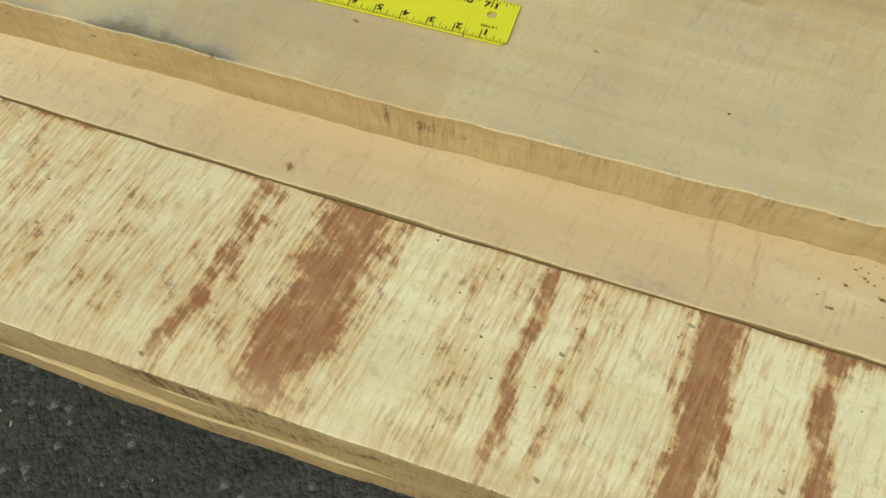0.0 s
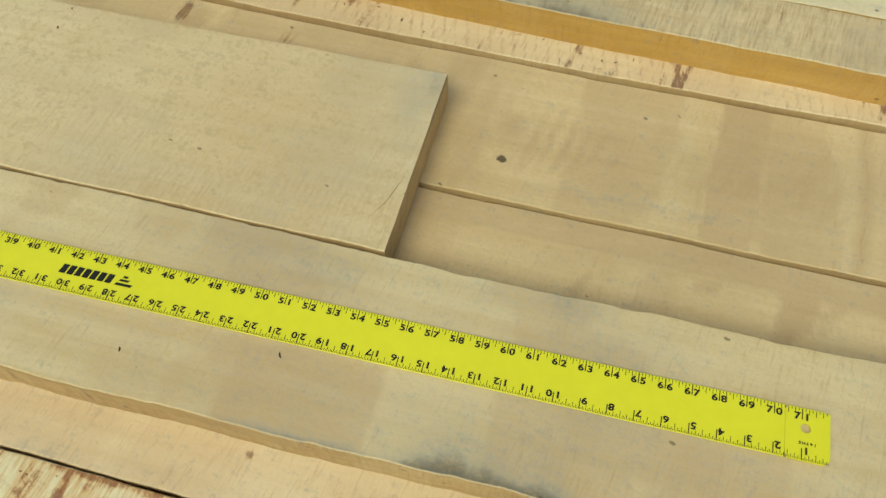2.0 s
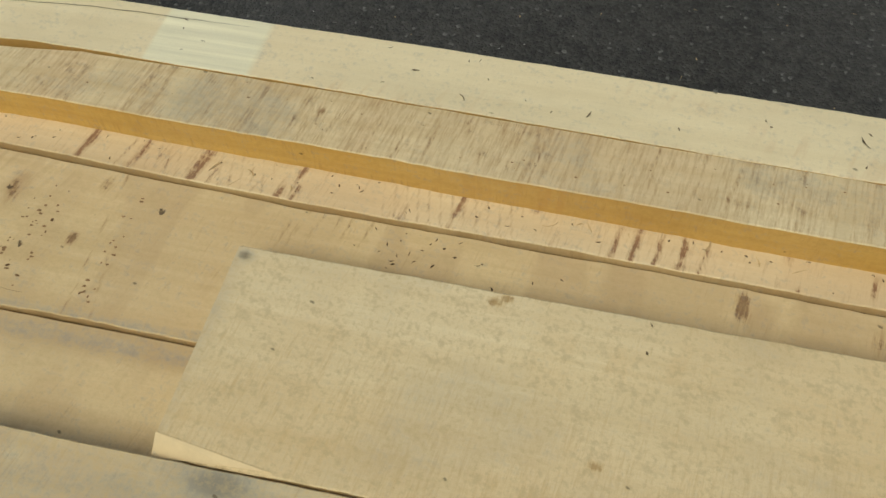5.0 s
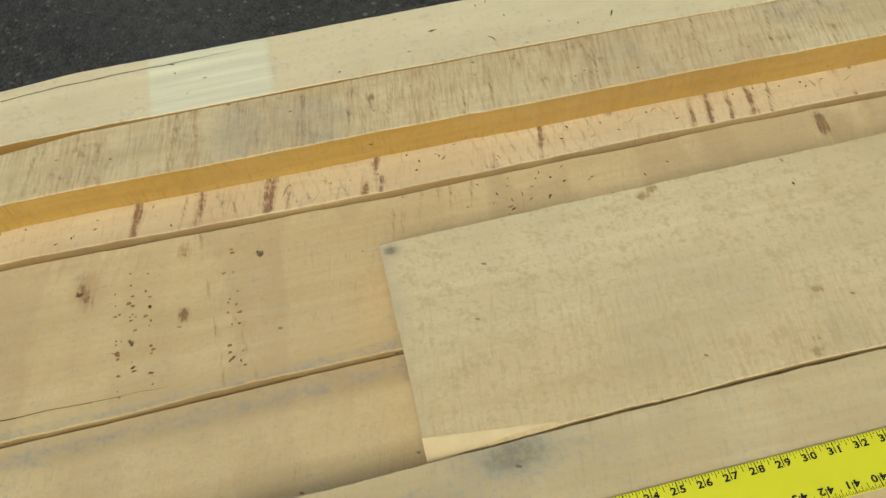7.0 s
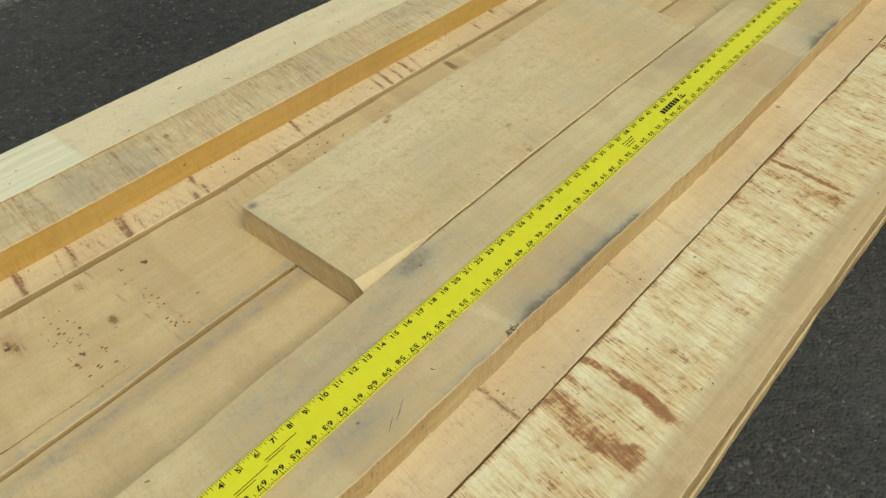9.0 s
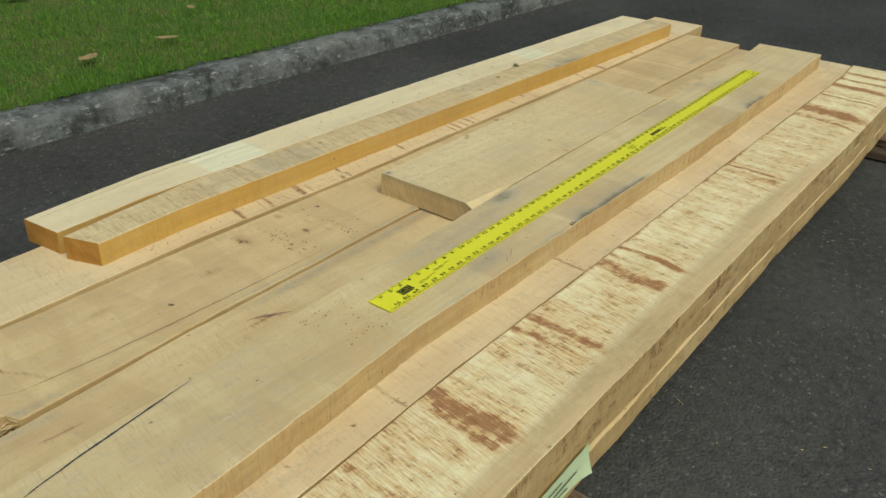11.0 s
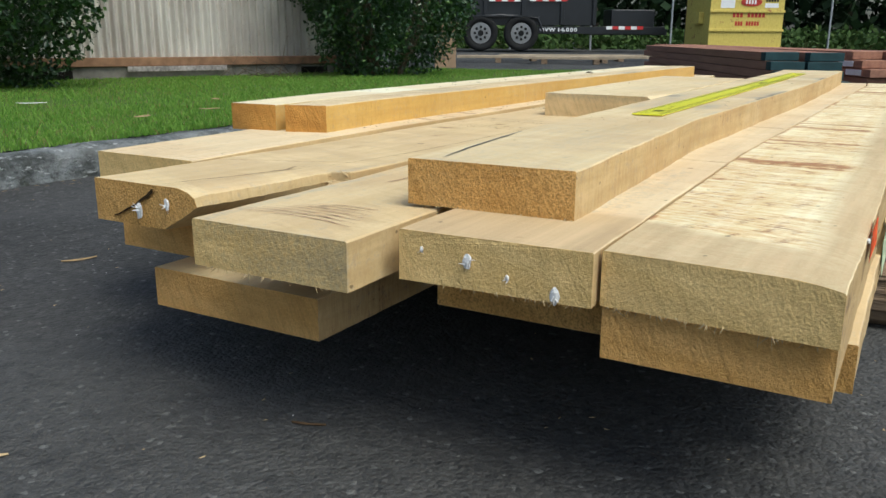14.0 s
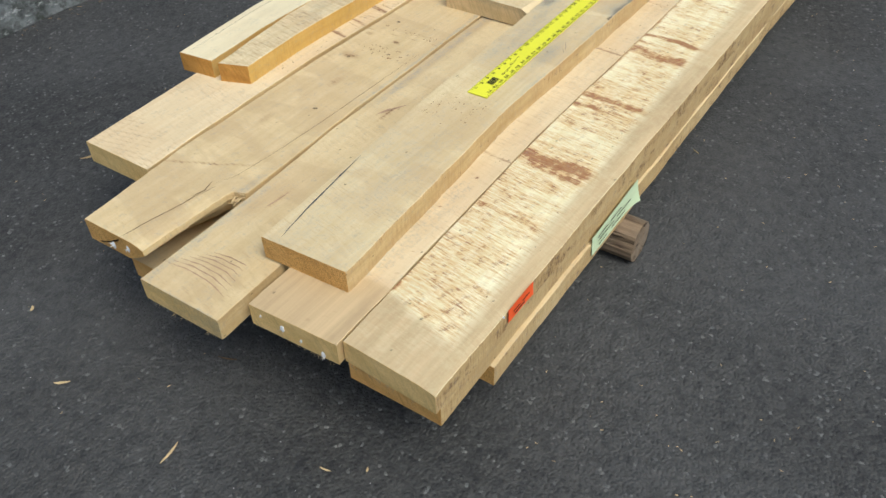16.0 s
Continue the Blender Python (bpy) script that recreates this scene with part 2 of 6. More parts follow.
def end_grain(name, light, dark, pit=0.5, relief=1.0):
    """A sawn end: grainy pores, faint slanting saw lines, growth rings and mould by the marks layer."""
    g = Graph(name, 0.9, 0.15)
    shift = g.math("MULTIPLY", g.random(), 23.0)
    pores = g.noise(g.coords((300, 430, 360), 0.0, shift, 20.0), 1.0, 3.0, 0.7)
    pits = g.noise(g.coords((120, 210, 150), 0.0, shift), 1.0, 4.0, 0.7)
    lines = g.noise(g.coords((60, 150, 14), 0.0, shift, 24.0), 1.0, 3.0, 0.6)
    rings = g.noise(g.coords((8, 10, 42), 0.0, shift, -9.0), 1.0, 4.0, 0.6)
    blot = g.noise(g.coords((8, 14, 20), 0.0, shift), 1.0, 4.0, 0.6)
    c = g.mix(g.span(rings, 0.35, 0.68), light, dark)
    c = g.mix(g.math("MULTIPLY", g.span(lines, 0.5, 0.66), 0.35), c, tuple(v * 0.62 for v in dark))
    c = g.mix(g.math("MULTIPLY", g.span(pores, 0.48, 0.66), pit), c, tuple(v * 0.42 for v in dark))
    c = g.mix(g.math("MULTIPLY", g.span(pores, 0.42, 0.3), 0.45), c, tuple(min(0.9, v * 1.25) for v in light))
    c = g.mix(g.math("MULTIPLY", g.span(blot, 0.5, 0.75), 0.35), c, tuple(v * 0.6 for v in dark))
    r, gy, b = g.marks()
    c = g.mix(g.math("MULTIPLY", g.span(g.math("SUBTRACT", gy, g.math("MULTIPLY", pits, 0.7)), -0.2, 0.3), 0.8), c, (0.24, 0.24, 0.18))
    h = g.math("ADD", g.math("MULTIPLY", pores, 0.7), g.math("ADD", g.math("MULTIPLY", pits, 0.8), g.math("MULTIPLY", lines, 0.6)))
    return g.done(c, h, relief, 0.004)


CREAM, TAN = (0.74, 0.62, 0.36), (0.60, 0.44, 0.22)
TAN_PLANED = (0.60, 0.43, 0.235)
W_BARK = wood("cream_sapwood_with_brown_bark_streaks", (0.90, 0.83, 0.57), (0.82, 0.70, 0.41), (0.33, 0.115, 0.045), saw=0.12, saw_turn=10, planed=TAN_PLANED, flecks=0.45, halo=(0.60, 0.34, 0.12), cross=0.06, zones=0.0)
W_PEACH = wood("pale_peach_planed_wood", (0.77, 0.62, 0.39), (0.69, 0.52, 0.30), (0.26, 0.12, 0.06), saw=0.05, planed=TAN_PLANED, mottle=0.12, cross=0.06)
W_GREY = wood("weathered_grey_tan_wood", (0.75, 0.61, 0.36), (0.64, 0.48, 0.25), (0.40, 0.24, 0.10), (0.33, 0.31, 0.25), saw=0.03, along=0.35, halo=(0.49, 0.33, 0.165), cross=0.03, zones=0.25, blush=(0.53, 0.37, 0.20), mottle=0.35)
W_SHORT = wood("weathered_beige_wood", (0.78, 0.65, 0.41), (0.68, 0.53, 0.30), (0.46, 0.29, 0.12), (0.45, 0.39, 0.28), saw=0.0, along=0.3, saw_turn=8, mottle=0.6, halo=(0.56, 0.40, 0.20), cross=0.0, zones=0.1, blush=(0.62, 0.44, 0.22))
W_STREAK = wood("grey_streaked_sawn_wood", (0.77, 0.64, 0.40), (0.65, 0.49, 0.27), (0.30, 0.165, 0.075), (0.38, 0.34, 0.25), saw=0.2, saw_turn=10, along=0.35, halo=(0.43, 0.28, 0.14), cross=0.3)
W_PALE = wood("pale_clean_wood", (0.80, 0.69, 0.46), (0.74, 0.62, 0.39), (0.3, 0.18, 0.08), saw=0.03, mottle=0.06, flecks=0.1, planed=(0.89, 0.84, 0.61), cross=0.03, zones=0.06)
W_TAN = wood("tan_sawn_wood", (0.72, 0.56, 0.31), (0.625, 0.455, 0.235), (0.24, 0.13, 0.06), saw=0.06, halo=(0.47, 0.31, 0.155), cross=0.05, zones=0.18, blush=(0.47, 0.325, 0.175))
W_ORANGE = wood("fresh_orange_cut_side", (0.66, 0.415, 0.115), (0.56, 0.335, 0.085), (0.24, 0.12, 0.04), saw=0.10, saw_turn=0, along=0.3, flecks=0.3, cross=0.08, zones=0.1, blush=(0.50, 0.26, 0.07))
W_SIDE = wood("yellow_tan_cut_side", (0.68, 0.50, 0.25), (0.50, 0.34, 0.15), (0.17, 0.085, 0.04), saw=0.14, saw_turn=0, flecks=0.7, halo=(0.44, 0.28, 0.12), cross=0.16, zones=0.2, blush=(0.52, 0.33, 0.15))
END = end_grain("sawn_end_grain", (0.78, 0.46, 0.16), (0.63, 0.345, 0.10), 0.75)
END_OLD = end_grain("weathered_end_grain", (0.80, 0.56, 0.24), (0.69, 0.46, 0.175), 0.3, 0.6)
END_SMOOTH = end_grain("smooth_grey_tan_end_grain", (0.72, 0.54, 0.29), (0.64, 0.46, 0.23), 0.1, 0.3)
END_LOW = end_grain("orange_tan_end_grain", (0.80, 0.46, 0.16), (0.68, 0.37, 0.11), 0.25)
END_ORANGE = end_grain("orange_end_grain", (0.66, 0.34, 0.085), (0.55, 0.26, 0.06), 0.2)


def plain(name, colour, rough=0.6, spec=0.3, metal=0.0, vary=0.25, scale=30.0, bump=0.15, other=None):
    g = Graph(name, rough, spec, metal)
    a = g.noise(g.coords((scale, scale, scale)), 1.0, 4.0, 0.6)
    b = g.noise(g.coords((scale / 8, scale / 8, scale / 8)), 1.0, 3.0, 0.6)
    dark = other or tuple(v * (1 - vary) for v in colour)
    c = g.mix(g.span(g.math("ADD", g.math("MULTIPLY", a, 0.5), g.math("MULTIPLY", b, 0.5)), 0.38, 0.62), colour, dark)
    return g.done(c, a, bump, 0.002)


def asphalt_material():
    """Dark bitumen with embedded stones; trodden patches are worn greyer."""
    g = Graph("worn_dark_asphalt", 0.85, 0.3)
    vec = g.coords((150, 150, 150))
    stones = g.cells(vec, 1.0)
    s = g.nt.nodes.new("ShaderNodeSeparateColor")
    g.put(s.inputs[0], g.cells(vec, 1.0, "Color"))
    small = g.cells(g.coords((420, 420, 420)), 1.0)
    wide = g.noise(g.coords((1.3, 1.3, 1.3)), 1.0, 6.0, 0.65)
    mid = g.noise(g.coords((34, 34, 34)), 1.0, 5.0, 0.65)
    trodden = g.math("MULTIPLY", g.span(g.noise(g.coords((0.6, 0.6, 0.6)), 1.0, 5.0, 0.6), 0.42, 0.62), 0.5)
    c = g.mix(s.outputs[0], (0.026, 0.0255, 0.0245), (0.059, 0.057, 0.054))
    c = g.mix(g.span(s.outputs[1], 0.965, 0.99), c, (0.15, 0.15, 0.14))
    c = g.mix(g.math("MULTIPLY", g.span(wide, 0.45, 0.7), 0.4), c, (0.052, 0.054, 0.056))
    c = g.mix(g.math("MULTIPLY", g.span(mid, 0.48, 0.7), 0.65), c, (0.012, 0.013, 0.015))
    c = g.mix(g.math("MULTIPLY", trodden, g.span(mid, 0.35, 0.62, 0.9, 0.5)), c, (0.122, 0.118, 0.111))
    h = g.math("ADD", g.math("MULTIPLY", g.span(stones, 0.0, 0.7, 1.0, 0.0), 0.6), g.math("ADD", g.math("MULTIPLY", mid, 1.1), g.math("MULTIPLY", small, -0.25)))
    return g.done(c, h, 0.9, 0.005, g.span(wide, 0.35, 0.7, 0.9, 0.7))


def kerb_material():
    g = Graph("old_mossy_concrete", 0.9, 0.2)
    a = g.noise(g.coords((9, 9, 9)), 1.0, 6.0, 0.7)
    b = g.noise(g.coords((60, 60, 60)), 1.0, 4.0, 0.65)
    d = g.noise(g.coords((3, 3, 3)), 1.0, 4.0, 0.6)
    c = g.mix(g.span(a, 0.42, 0.6), (0.19, 0.20, 0.20), (0.060, 0.064, 0.060))
    c = g.mix(g.math("MULTIPLY", g.span(b, 0.5, 0.68), 0.6), c, (0.045, 0.045, 0.042))
    c = g.mix(g.math("MULTIPLY", g.span(d, 0.54, 0.68), 0.6), c, (0.27, 0.275, 0.265))
    flake = g.noise(g.coords((22, 22, 60)), 1.0, 5.0, 0.75)
    c = g.mix(g.math("MULTIPLY", g.span(flake, 0.57, 0.63), 0.7), c, (0.42, 0.43, 0.42))
    moss = g.noise(g.coords((14, 14, 14)), 1.0, 5.0, 0.7)
    c = g.mix(g.math("MULTIPLY", g.span(moss, 0.56, 0.66), 0.7), c, (0.035, 0.038, 0.022))
    return g.done(c, g.math("ADD", g.math("ADD", a, b), flake), 1.0, 0.012)


def soil_material():
    g = Graph("lawn_soil", 0.95, 0.1)
    a = g.noise(g.coords((6, 6, 6)), 1.0, 5.0, 0.6)
    b = g.noise(g.coords((70, 70, 70)), 1.0, 3.0, 0.6)
    c = g.mix(g.span(a, 0.4, 0.65), (0.075, 0.15, 0.028), (0.15, 0.15, 0.055))
    c = g.mix(g.math("MULTIPLY", g.span(b, 0.45, 0.6), 0.5), c, (0.03, 0.045, 0.012))
    return g.done(c, b, 0.8, 0.01)


def leaf_material(name, a, b, c2, rough=0.45, spec=0.4, glow=0.15):
    g = Graph(name, rough, spec)
    r = g.island()
    c = g.mix(r, a, b)
    c = g.mix(g.span(r, 0.93, 0.97), c, c2)
    mat = g.done(c)
    if glow:
        thin = g.nt.nodes.new("ShaderNodeBsdfTranslucent")
        g.put(thin.inputs["Color"], c)
        both = g.nt.nodes.new("ShaderNodeMixShader")
        both.inputs[0].default_value = glow
        g.nt.links.new(g.bsdf.outputs[0], both.inputs[1])
        g.nt.links.new(thin.outputs[0], both.inputs[2])
        g.nt.links.new(both.outputs[0], g.nt.nodes["Material Output"].inputs["Surface"])
    return mat


M_ASPHALT, M_KERB, M_SOIL = asphalt_material(), kerb_material(), soil_material()
M_GRASS = leaf_material("grass_blades", (0.12, 0.255, 0.032), (0.24, 0.40, 0.07), (0.26, 0.22, 0.08), 0.6, 0.25, 0.45)
M_LEAF = leaf_material("dark_glossy_hedge_leaves", (0.012, 0.038, 0.010), (0.036, 0.088, 0.018), (0.12, 0.21, 0.05), 0.3, 0.5, 0.15)
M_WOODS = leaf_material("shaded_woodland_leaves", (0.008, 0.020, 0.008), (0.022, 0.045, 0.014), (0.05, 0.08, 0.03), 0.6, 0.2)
M_VERGE = leaf_material("dull_verge_leaves", (0.030, 0.062, 0.014), (0.065, 0.115, 0.026), (0.12, 0.14, 0.05), 0.6, 0.2)
M_BRANCH = plain("grey_brown_branches", (0.13, 0.10, 0.07), 0.9)
M_YELLOW = plain("bright_yellow_lacquer", (0.80, 0.76, 0.035), 0.32, 0.5, 0.0, 0.05, 60.0, 0.03)
M_BLACK = plain("black_print", (0.015, 0.015, 0.012), 0.6, 0.3, 0, 0.2, 200.0, 0.0)


def log_material():
    g = Graph("weathered_brown_timber", 0.92, 0.12)
    fibre = g.noise(g.coords((70, 5, 70)), 1.0, 5.0, 0.7)
    split = g.noise(g.coords((38, 2.5, 38)), 1.0, 4.0, 0.6)
    blot = g.noise(g.coords((14, 9, 14)), 1.0, 4.0, 0.6)
    c = g.mix(g.span(fibre, 0.35, 0.65), (0.30, 0.215, 0.14), (0.15, 0.10, 0.065))
    c = g.mix(g.math("MULTIPLY", g.span(blot, 0.48, 0.66), 0.6), c, (0.26, 0.22, 0.17))
    c = g.mix(g.math("MULTIPLY", g.span(split, 0.58, 0.64), 0.9), c, (0.035, 0.024, 0.016))
    return g.done(c, g.math("SUBTRACT", fibre, g.span(split, 0.55, 0.66)), 1.0, 0.006)


M_LOG = log_material()
M_PAPER_G = plain("pale_green_paper", (0.62, 0.72, 0.46), 0.7, 0.2, 0, 0.08, 60.0, 0.1)
M_PAPER_O = plain("fluorescent_orange_paper", (0.95, 0.13, 0.03), 0.6, 0.3, 0, 0.06, 60.0, 0.1)
M_WHITE = plain("white_paper_scrap", (0.78, 0.76, 0.74), 0.8, 0.2, 0, 0.2, 120.0, 0.4)
M_CHIP = plain("pale_wood_splinters", (0.62, 0.46, 0.25), 0.85, 0.15, 0, 0.4, 80.0, 0.3)
M_DARKCHIP = plain("dark_bark_crumbs", (0.12, 0.075, 0.04), 0.9, 0.1, 0, 0.5, 200.0, 0.4)
M_DRYLEAF = plain("dry_brown_leaf", (0.40, 0.28, 0.14), 0.8, 0.2, 0, 0.4, 60.0, 0.3)
M_DRYMOSS = plain("dry_grey_brown_moss", (0.20, 0.15, 0.09), 0.95, 0.1, 0, 0.4, 200.0, 0.2)
M_REDTWIG = plain("reddish_twig_bark", (0.30, 0.14, 0.09), 0.85, 0.2, 0, 0.3, 100.0, 0.2)
M_PENCIL = plain("blue_black_crayon", (0.05, 0.06, 0.07), 0.6, 0.3, 0, 0.3, 300.0, 0.0)

# ---- ground ----
bm = bmesh.new()
GX = [-400, -60, -12, -5, -3, -1.5, 0, 1.5, 3, 5, 8, 12, 20, 60, 400]
grid = [[bm.verts.new((x, y, 0)) for y in GX] for x in GX]
for i in range(len(GX) - 1):
    for j in range(len(GX) - 1):
        bm.faces.new((grid[i][j], grid[i + 1][j], grid[i + 1][j + 1], grid[i][j + 1]))
ground = part("ground", bm, M_ASPHALT)
tagged(ground, "dark worn asphalt yard with small pale stones", "ground", kind="structure")


def kerb_y(x):
    """The kerb's front line."""
    return 1.815 - 0.045 * x


KERB_END = 6.6
bm = bmesh.new()
prev = None
for k in range(261):
    x = -6.0 + (KERB_END + 6.0) * k / 260
    w = 0.012 * (noise.noise((x * 5, 0, 3)) + 0.5 * noise.noise((x * 17, 2, 3)))
    top = 0.085 + 0.006 * noise.noise((x * 4, 5, 1)) + 0.004 * noise.noise((x * 21, 5, 1))
    f = kerb_y(x)
    prof = [(f - 0.012 + w, -0.03), (f + w, 0.02), (f + 0.006 + w, top - 0.025), (f + 0.016 + w, top - 0.007), (f + 0.04 + w * 0.7, top), (f + 0.11, top + 0.003 * noise.noise((x * 30, 1, 1))), (f + 0.165 + w, top - 0.006), (f + 0.18, -0.03)]
    ring = [bm.verts.new((x, y, z)) for y, z in prof]
    if prev:
        for a in range(len(ring) - 1):
            bm.faces.new((prev[a], ring[a], ring[a + 1], prev[a + 1])).smooth = True
    prev = ring
kerb = part("kerb", bm, M_KERB)
tagged(kerb, "old grey concrete kerb with moss and flaking whitewash", "kerb", kind="structure")

# Lawn behind the kerb: soil sheet and blades.
def lawn_z(x, y):
    return 0.082 - 0.012 * max(0.0, y - 2.2) + 0.008 * noise.noise((x * 1.2, y * 1.2, 4))


bm = bmesh.new()
rows = []
for i in range(64):
    x = -6 + i * 0.2
    rows.append([])
    for j in range(34):
        u = j / 33
        y = (kerb_y(x) + 0.16) * (1 - u) + 9.0 * u
        xx = x + (0.25 * u if i == 63 else 0)
        rows[-1].append(bm.verts.new((xx, y, lawn_z(x, y))))
for a, b in zip(rows, rows[1:]):
    for j in range(33):
        bm.faces.new((a[j], b[j], b[j + 1], a[j + 1]))
lawn = part("lawn", bm, M_SOIL)
tagged(lawn, "short green lawn with thin yellow patches", "lawn", kind="structure")

rng = np.random.default_rng(3)
n = 210000
gx = rng.uniform(-3.5, 6.5, n)
gy = 1.95 - 0.045 * gx + 4.6 * rng.random(n) ** 1.35
bare = fbm(gx * 1.4, gy * 1.4, 5)
keep = rng.random(n) < np.clip(1.5 - 1.6 * bare, 0.15, 1)
gx, gy = gx[keep], gy[keep]
n = len(gx)
gz = 0.082 - 0.012 * np.maximum(0, gy - 2.2)
ht = rng.uniform(0.010, 0.028, n) * (0.7 + 0.6 * fbm(gx * 2, gy * 2, 8))
wd = rng.uniform(0.0012, 0.003, n)
an = rng.uniform(0, 2 * np.pi, n)
lx, ly = rng.normal(0, 0.5, n) * ht, rng.normal(0, 0.5, n) * ht
base = np.stack([gx, gy, gz], 1)
side = np.stack([np.cos(an) * wd, np.sin(an) * wd, 0 * an], 1)
tip = base + np.stack([lx, ly, ht], 1)
midp = base + np.stack([lx * 0.3, ly * 0.3, ht * 0.6], 1)
verts = np.stack([base - side, base + side, midp + side * 0.8, midp - side * 0.8, tip], 1).reshape(-1, 3)
k = np.arange(n)[:, None] * 5
faces = (k + [0, 1, 2, 3]).tolist() + (k + [3, 2, 4]).tolist()
grass = new("grass", raw_mesh("grass", verts, faces, [M_GRASS]))
tagged(grass, "short green grass blades growing on the lawn", "grass", kind="stuff")


# ---- planks ----
def edge(stations):
    xs, ys = zip(*stations)
    return lambda x: np.interp(x, xs, ys)


def plank(label, x0, x1, south, north, z0, z1, mats, marks=None, seed=0, step=0.006, wane=0.0, slant=(0.0, 0.0), rough=0.0012, across=0.007, shape=None, end_grey=0.0, side_marks=0.36, chips=0.0):
    """A sawn plank along x. south, north: edge lines; mats: top, side, end; marks(x, y) gives brown, grey and black stains;
    a fourth value, where given, is a soft wash of colour; slant: how far the two ends run off square; wane: a rounded south edge."""
    south, north = edge(south), edge(north)
    nx = max(8, int((x1 - x0) / step))
    ny = max(6, int((float(north(x0)) - float(south(x0))) / across))
    t = np.linspace(0, 1, nx + 1)
    c = 0.0014
    # ring: u across (0 south, 1 north), z, kind
    side_n = 4
    ring = [(0.0, z0, 1)] + [(0.0, z0 + (z1 - z0) * k / side_n, 1) for k in range(1, side_n)] + [(0.0, z1 - c, 1)]
    ring += [(k / ny, z1, 0) for k in range(ny + 1)]
    ring += [(1.0, z1 - c, 1)] + [(1.0, z0 + (z1 - z0) * k / side_n, 1) for k in range(side_n - 1, 0, -1)] + [(1.0, z0, 1)]
    m = len(ring)
    u = np.array([r[0] for r in ring])
    z = np.array([r[1] for r in ring])
    kind = np.array([r[2] for r in ring])
    X = x0 + (x1 - x0) * t[:, None] + 0 * u[None]
    X = X + slant[0] * (u[None] - 0.5) * np.clip(1 - t[:, None] * 12, 0, 1) + slant[1] * (u[None] - 0.5) * np.clip(1 - (1 - t[:, None]) * 12, 0, 1)
    ys, yn = south(x0 + (x1 - x0) * t), north(x0 + (x1 - x0) * t)
    xs = x0 + (x1 - x0) * t
    ys = ys + rough * (fbm(xs * 9, 1.0 + 0 * xs, seed) - 0.5) * 3 + rough * (fbm(xs * 60, 3.0 + 0 * xs, seed + 1) - 0.5)
    yn = yn + rough * (fbm(xs * 9, 5.0 + 0 * xs, seed) - 0.5) * 3 + rough * (fbm(xs * 60, 7.0 + 0 * xs, seed + 1) - 0.5)
    if chips:
        ys = ys + chips * ramp(fbm(xs * 22, 11.0 + 0 * xs, seed + 2), 0.58, 0.75)
        yn = yn - chips * ramp(fbm(xs * 22, 13.0 + 0 * xs, seed + 2), 0.62, 0.78)
    inset = np.where(kind == 0, 1.0, 0.0)[None]
    Y = ys[:, None] * (1 - u[None]) + yn[:, None] * u[None]
    Y = Y + inset * c * (np.isclose(u, 0)[None] * 1.0 - np.isclose(u, 1)[None] * 1.0)
    Z = np.repeat(z[None], nx + 1, 0)
    Z = Z + np.where(kind == 0, 1, 0)[None] * rough * 0.6 * (fbm(X * 12, Y * 12, seed + 5) - 0.5)
    if wane:
        d = np.clip(1 - (Y - ys[:, None]) / 0.05, 0, 1)
        w = wane * (0.6 + 0.8 * fbm(xs * 3, 9.0 + 0 * xs, seed + 9))[:, None]
        hi = np.clip((Z - z0) / (z1 - z0), 0, 1)
        Z = Z - w * d**2.2 * hi
    if shape is not None:
        X, Y, Z = shape(X, Y, Z, u[None] + 0 * X)
    # rough ends
    for k, sgn in ((0, -1), (nx, 1)):
        X[k] += sgn * 0.0015 * (fbm(Y[k] * 90, Z[k] * 90, seed + 3) - 0.5)
    origin = np.array([x0, float(south(x0)), z0])
    verts = np.stack([X, Y, Z], 2).reshape(-1, 3) - origin
    i, j = np.meshgrid(np.arange(nx), np.arange(m), indexing="ij")
    a, b = i * m + j, i * m + (j + 1) % m
    faces = np.stack([a, b, b + m, a + m], 2).reshape(-1, 4)[:, ::-1]
    idx = np.where((kind[j] == 0) | (kind[(j + 1) % m] == 0), 0, 1).reshape(-1)
    faces = faces.tolist() + [list(range(m)), list(range(nx * m, nx * m + m))[::-1]]
    idx = np.r_[idx, 2, 2]
    me = raw_mesh("timber_plank", verts, faces, mats, idx)
    col = np.zeros(((nx + 1) * m, 4), dtype=np.float32)
    col[:, 3] = 1
    if marks is not None:
        r, g, b3, *wash = marks(X, Y)
        if wash:
            col[:, 3] = (1 - np.clip(wash[0], 0, 1) * (kind == 0)[None]).reshape(-1)
        for q, v in enumerate((r, g, b3)):
            col[:, q] = (np.clip(np.broadcast_to(v, X.shape), 0, 1) * (kind == 0)[None]).reshape(-1)
    damp = (kind == 1)[None] * side_marks * fbm(X * 16, Z * 40, seed + 50) ** 0.8
    col[:, 0] += np.clip(damp, 0, 1).reshape(-1)
    if end_grey:
        for k in (0,):
            col.reshape(nx + 1, m, 4)[k, :, 1] = end_grey * fbm(Y[k] * 30, Z[k] * 10, seed + 51)
    layer = me.color_attributes.new("marks", "FLOAT_COLOR", "POINT")
    layer.data.foreach_set("color", col.reshape(-1))
    ob = new("timber_plank", me)
    ob.matrix_world = pose(*origin)
    return tagged(ob, label, "plank", "stack of sawn planks")


def spot(X, Y, x, y, rx, ry, lean=0.0):
    """A soft oval, 1 in the middle, 0 outside."""
    dx, dy = X - x - lean * (Y - y), Y - y
    return np.clip(1.25 - np.sqrt((dx / rx) ** 2 + (dy / ry) ** 2), 0, 1)


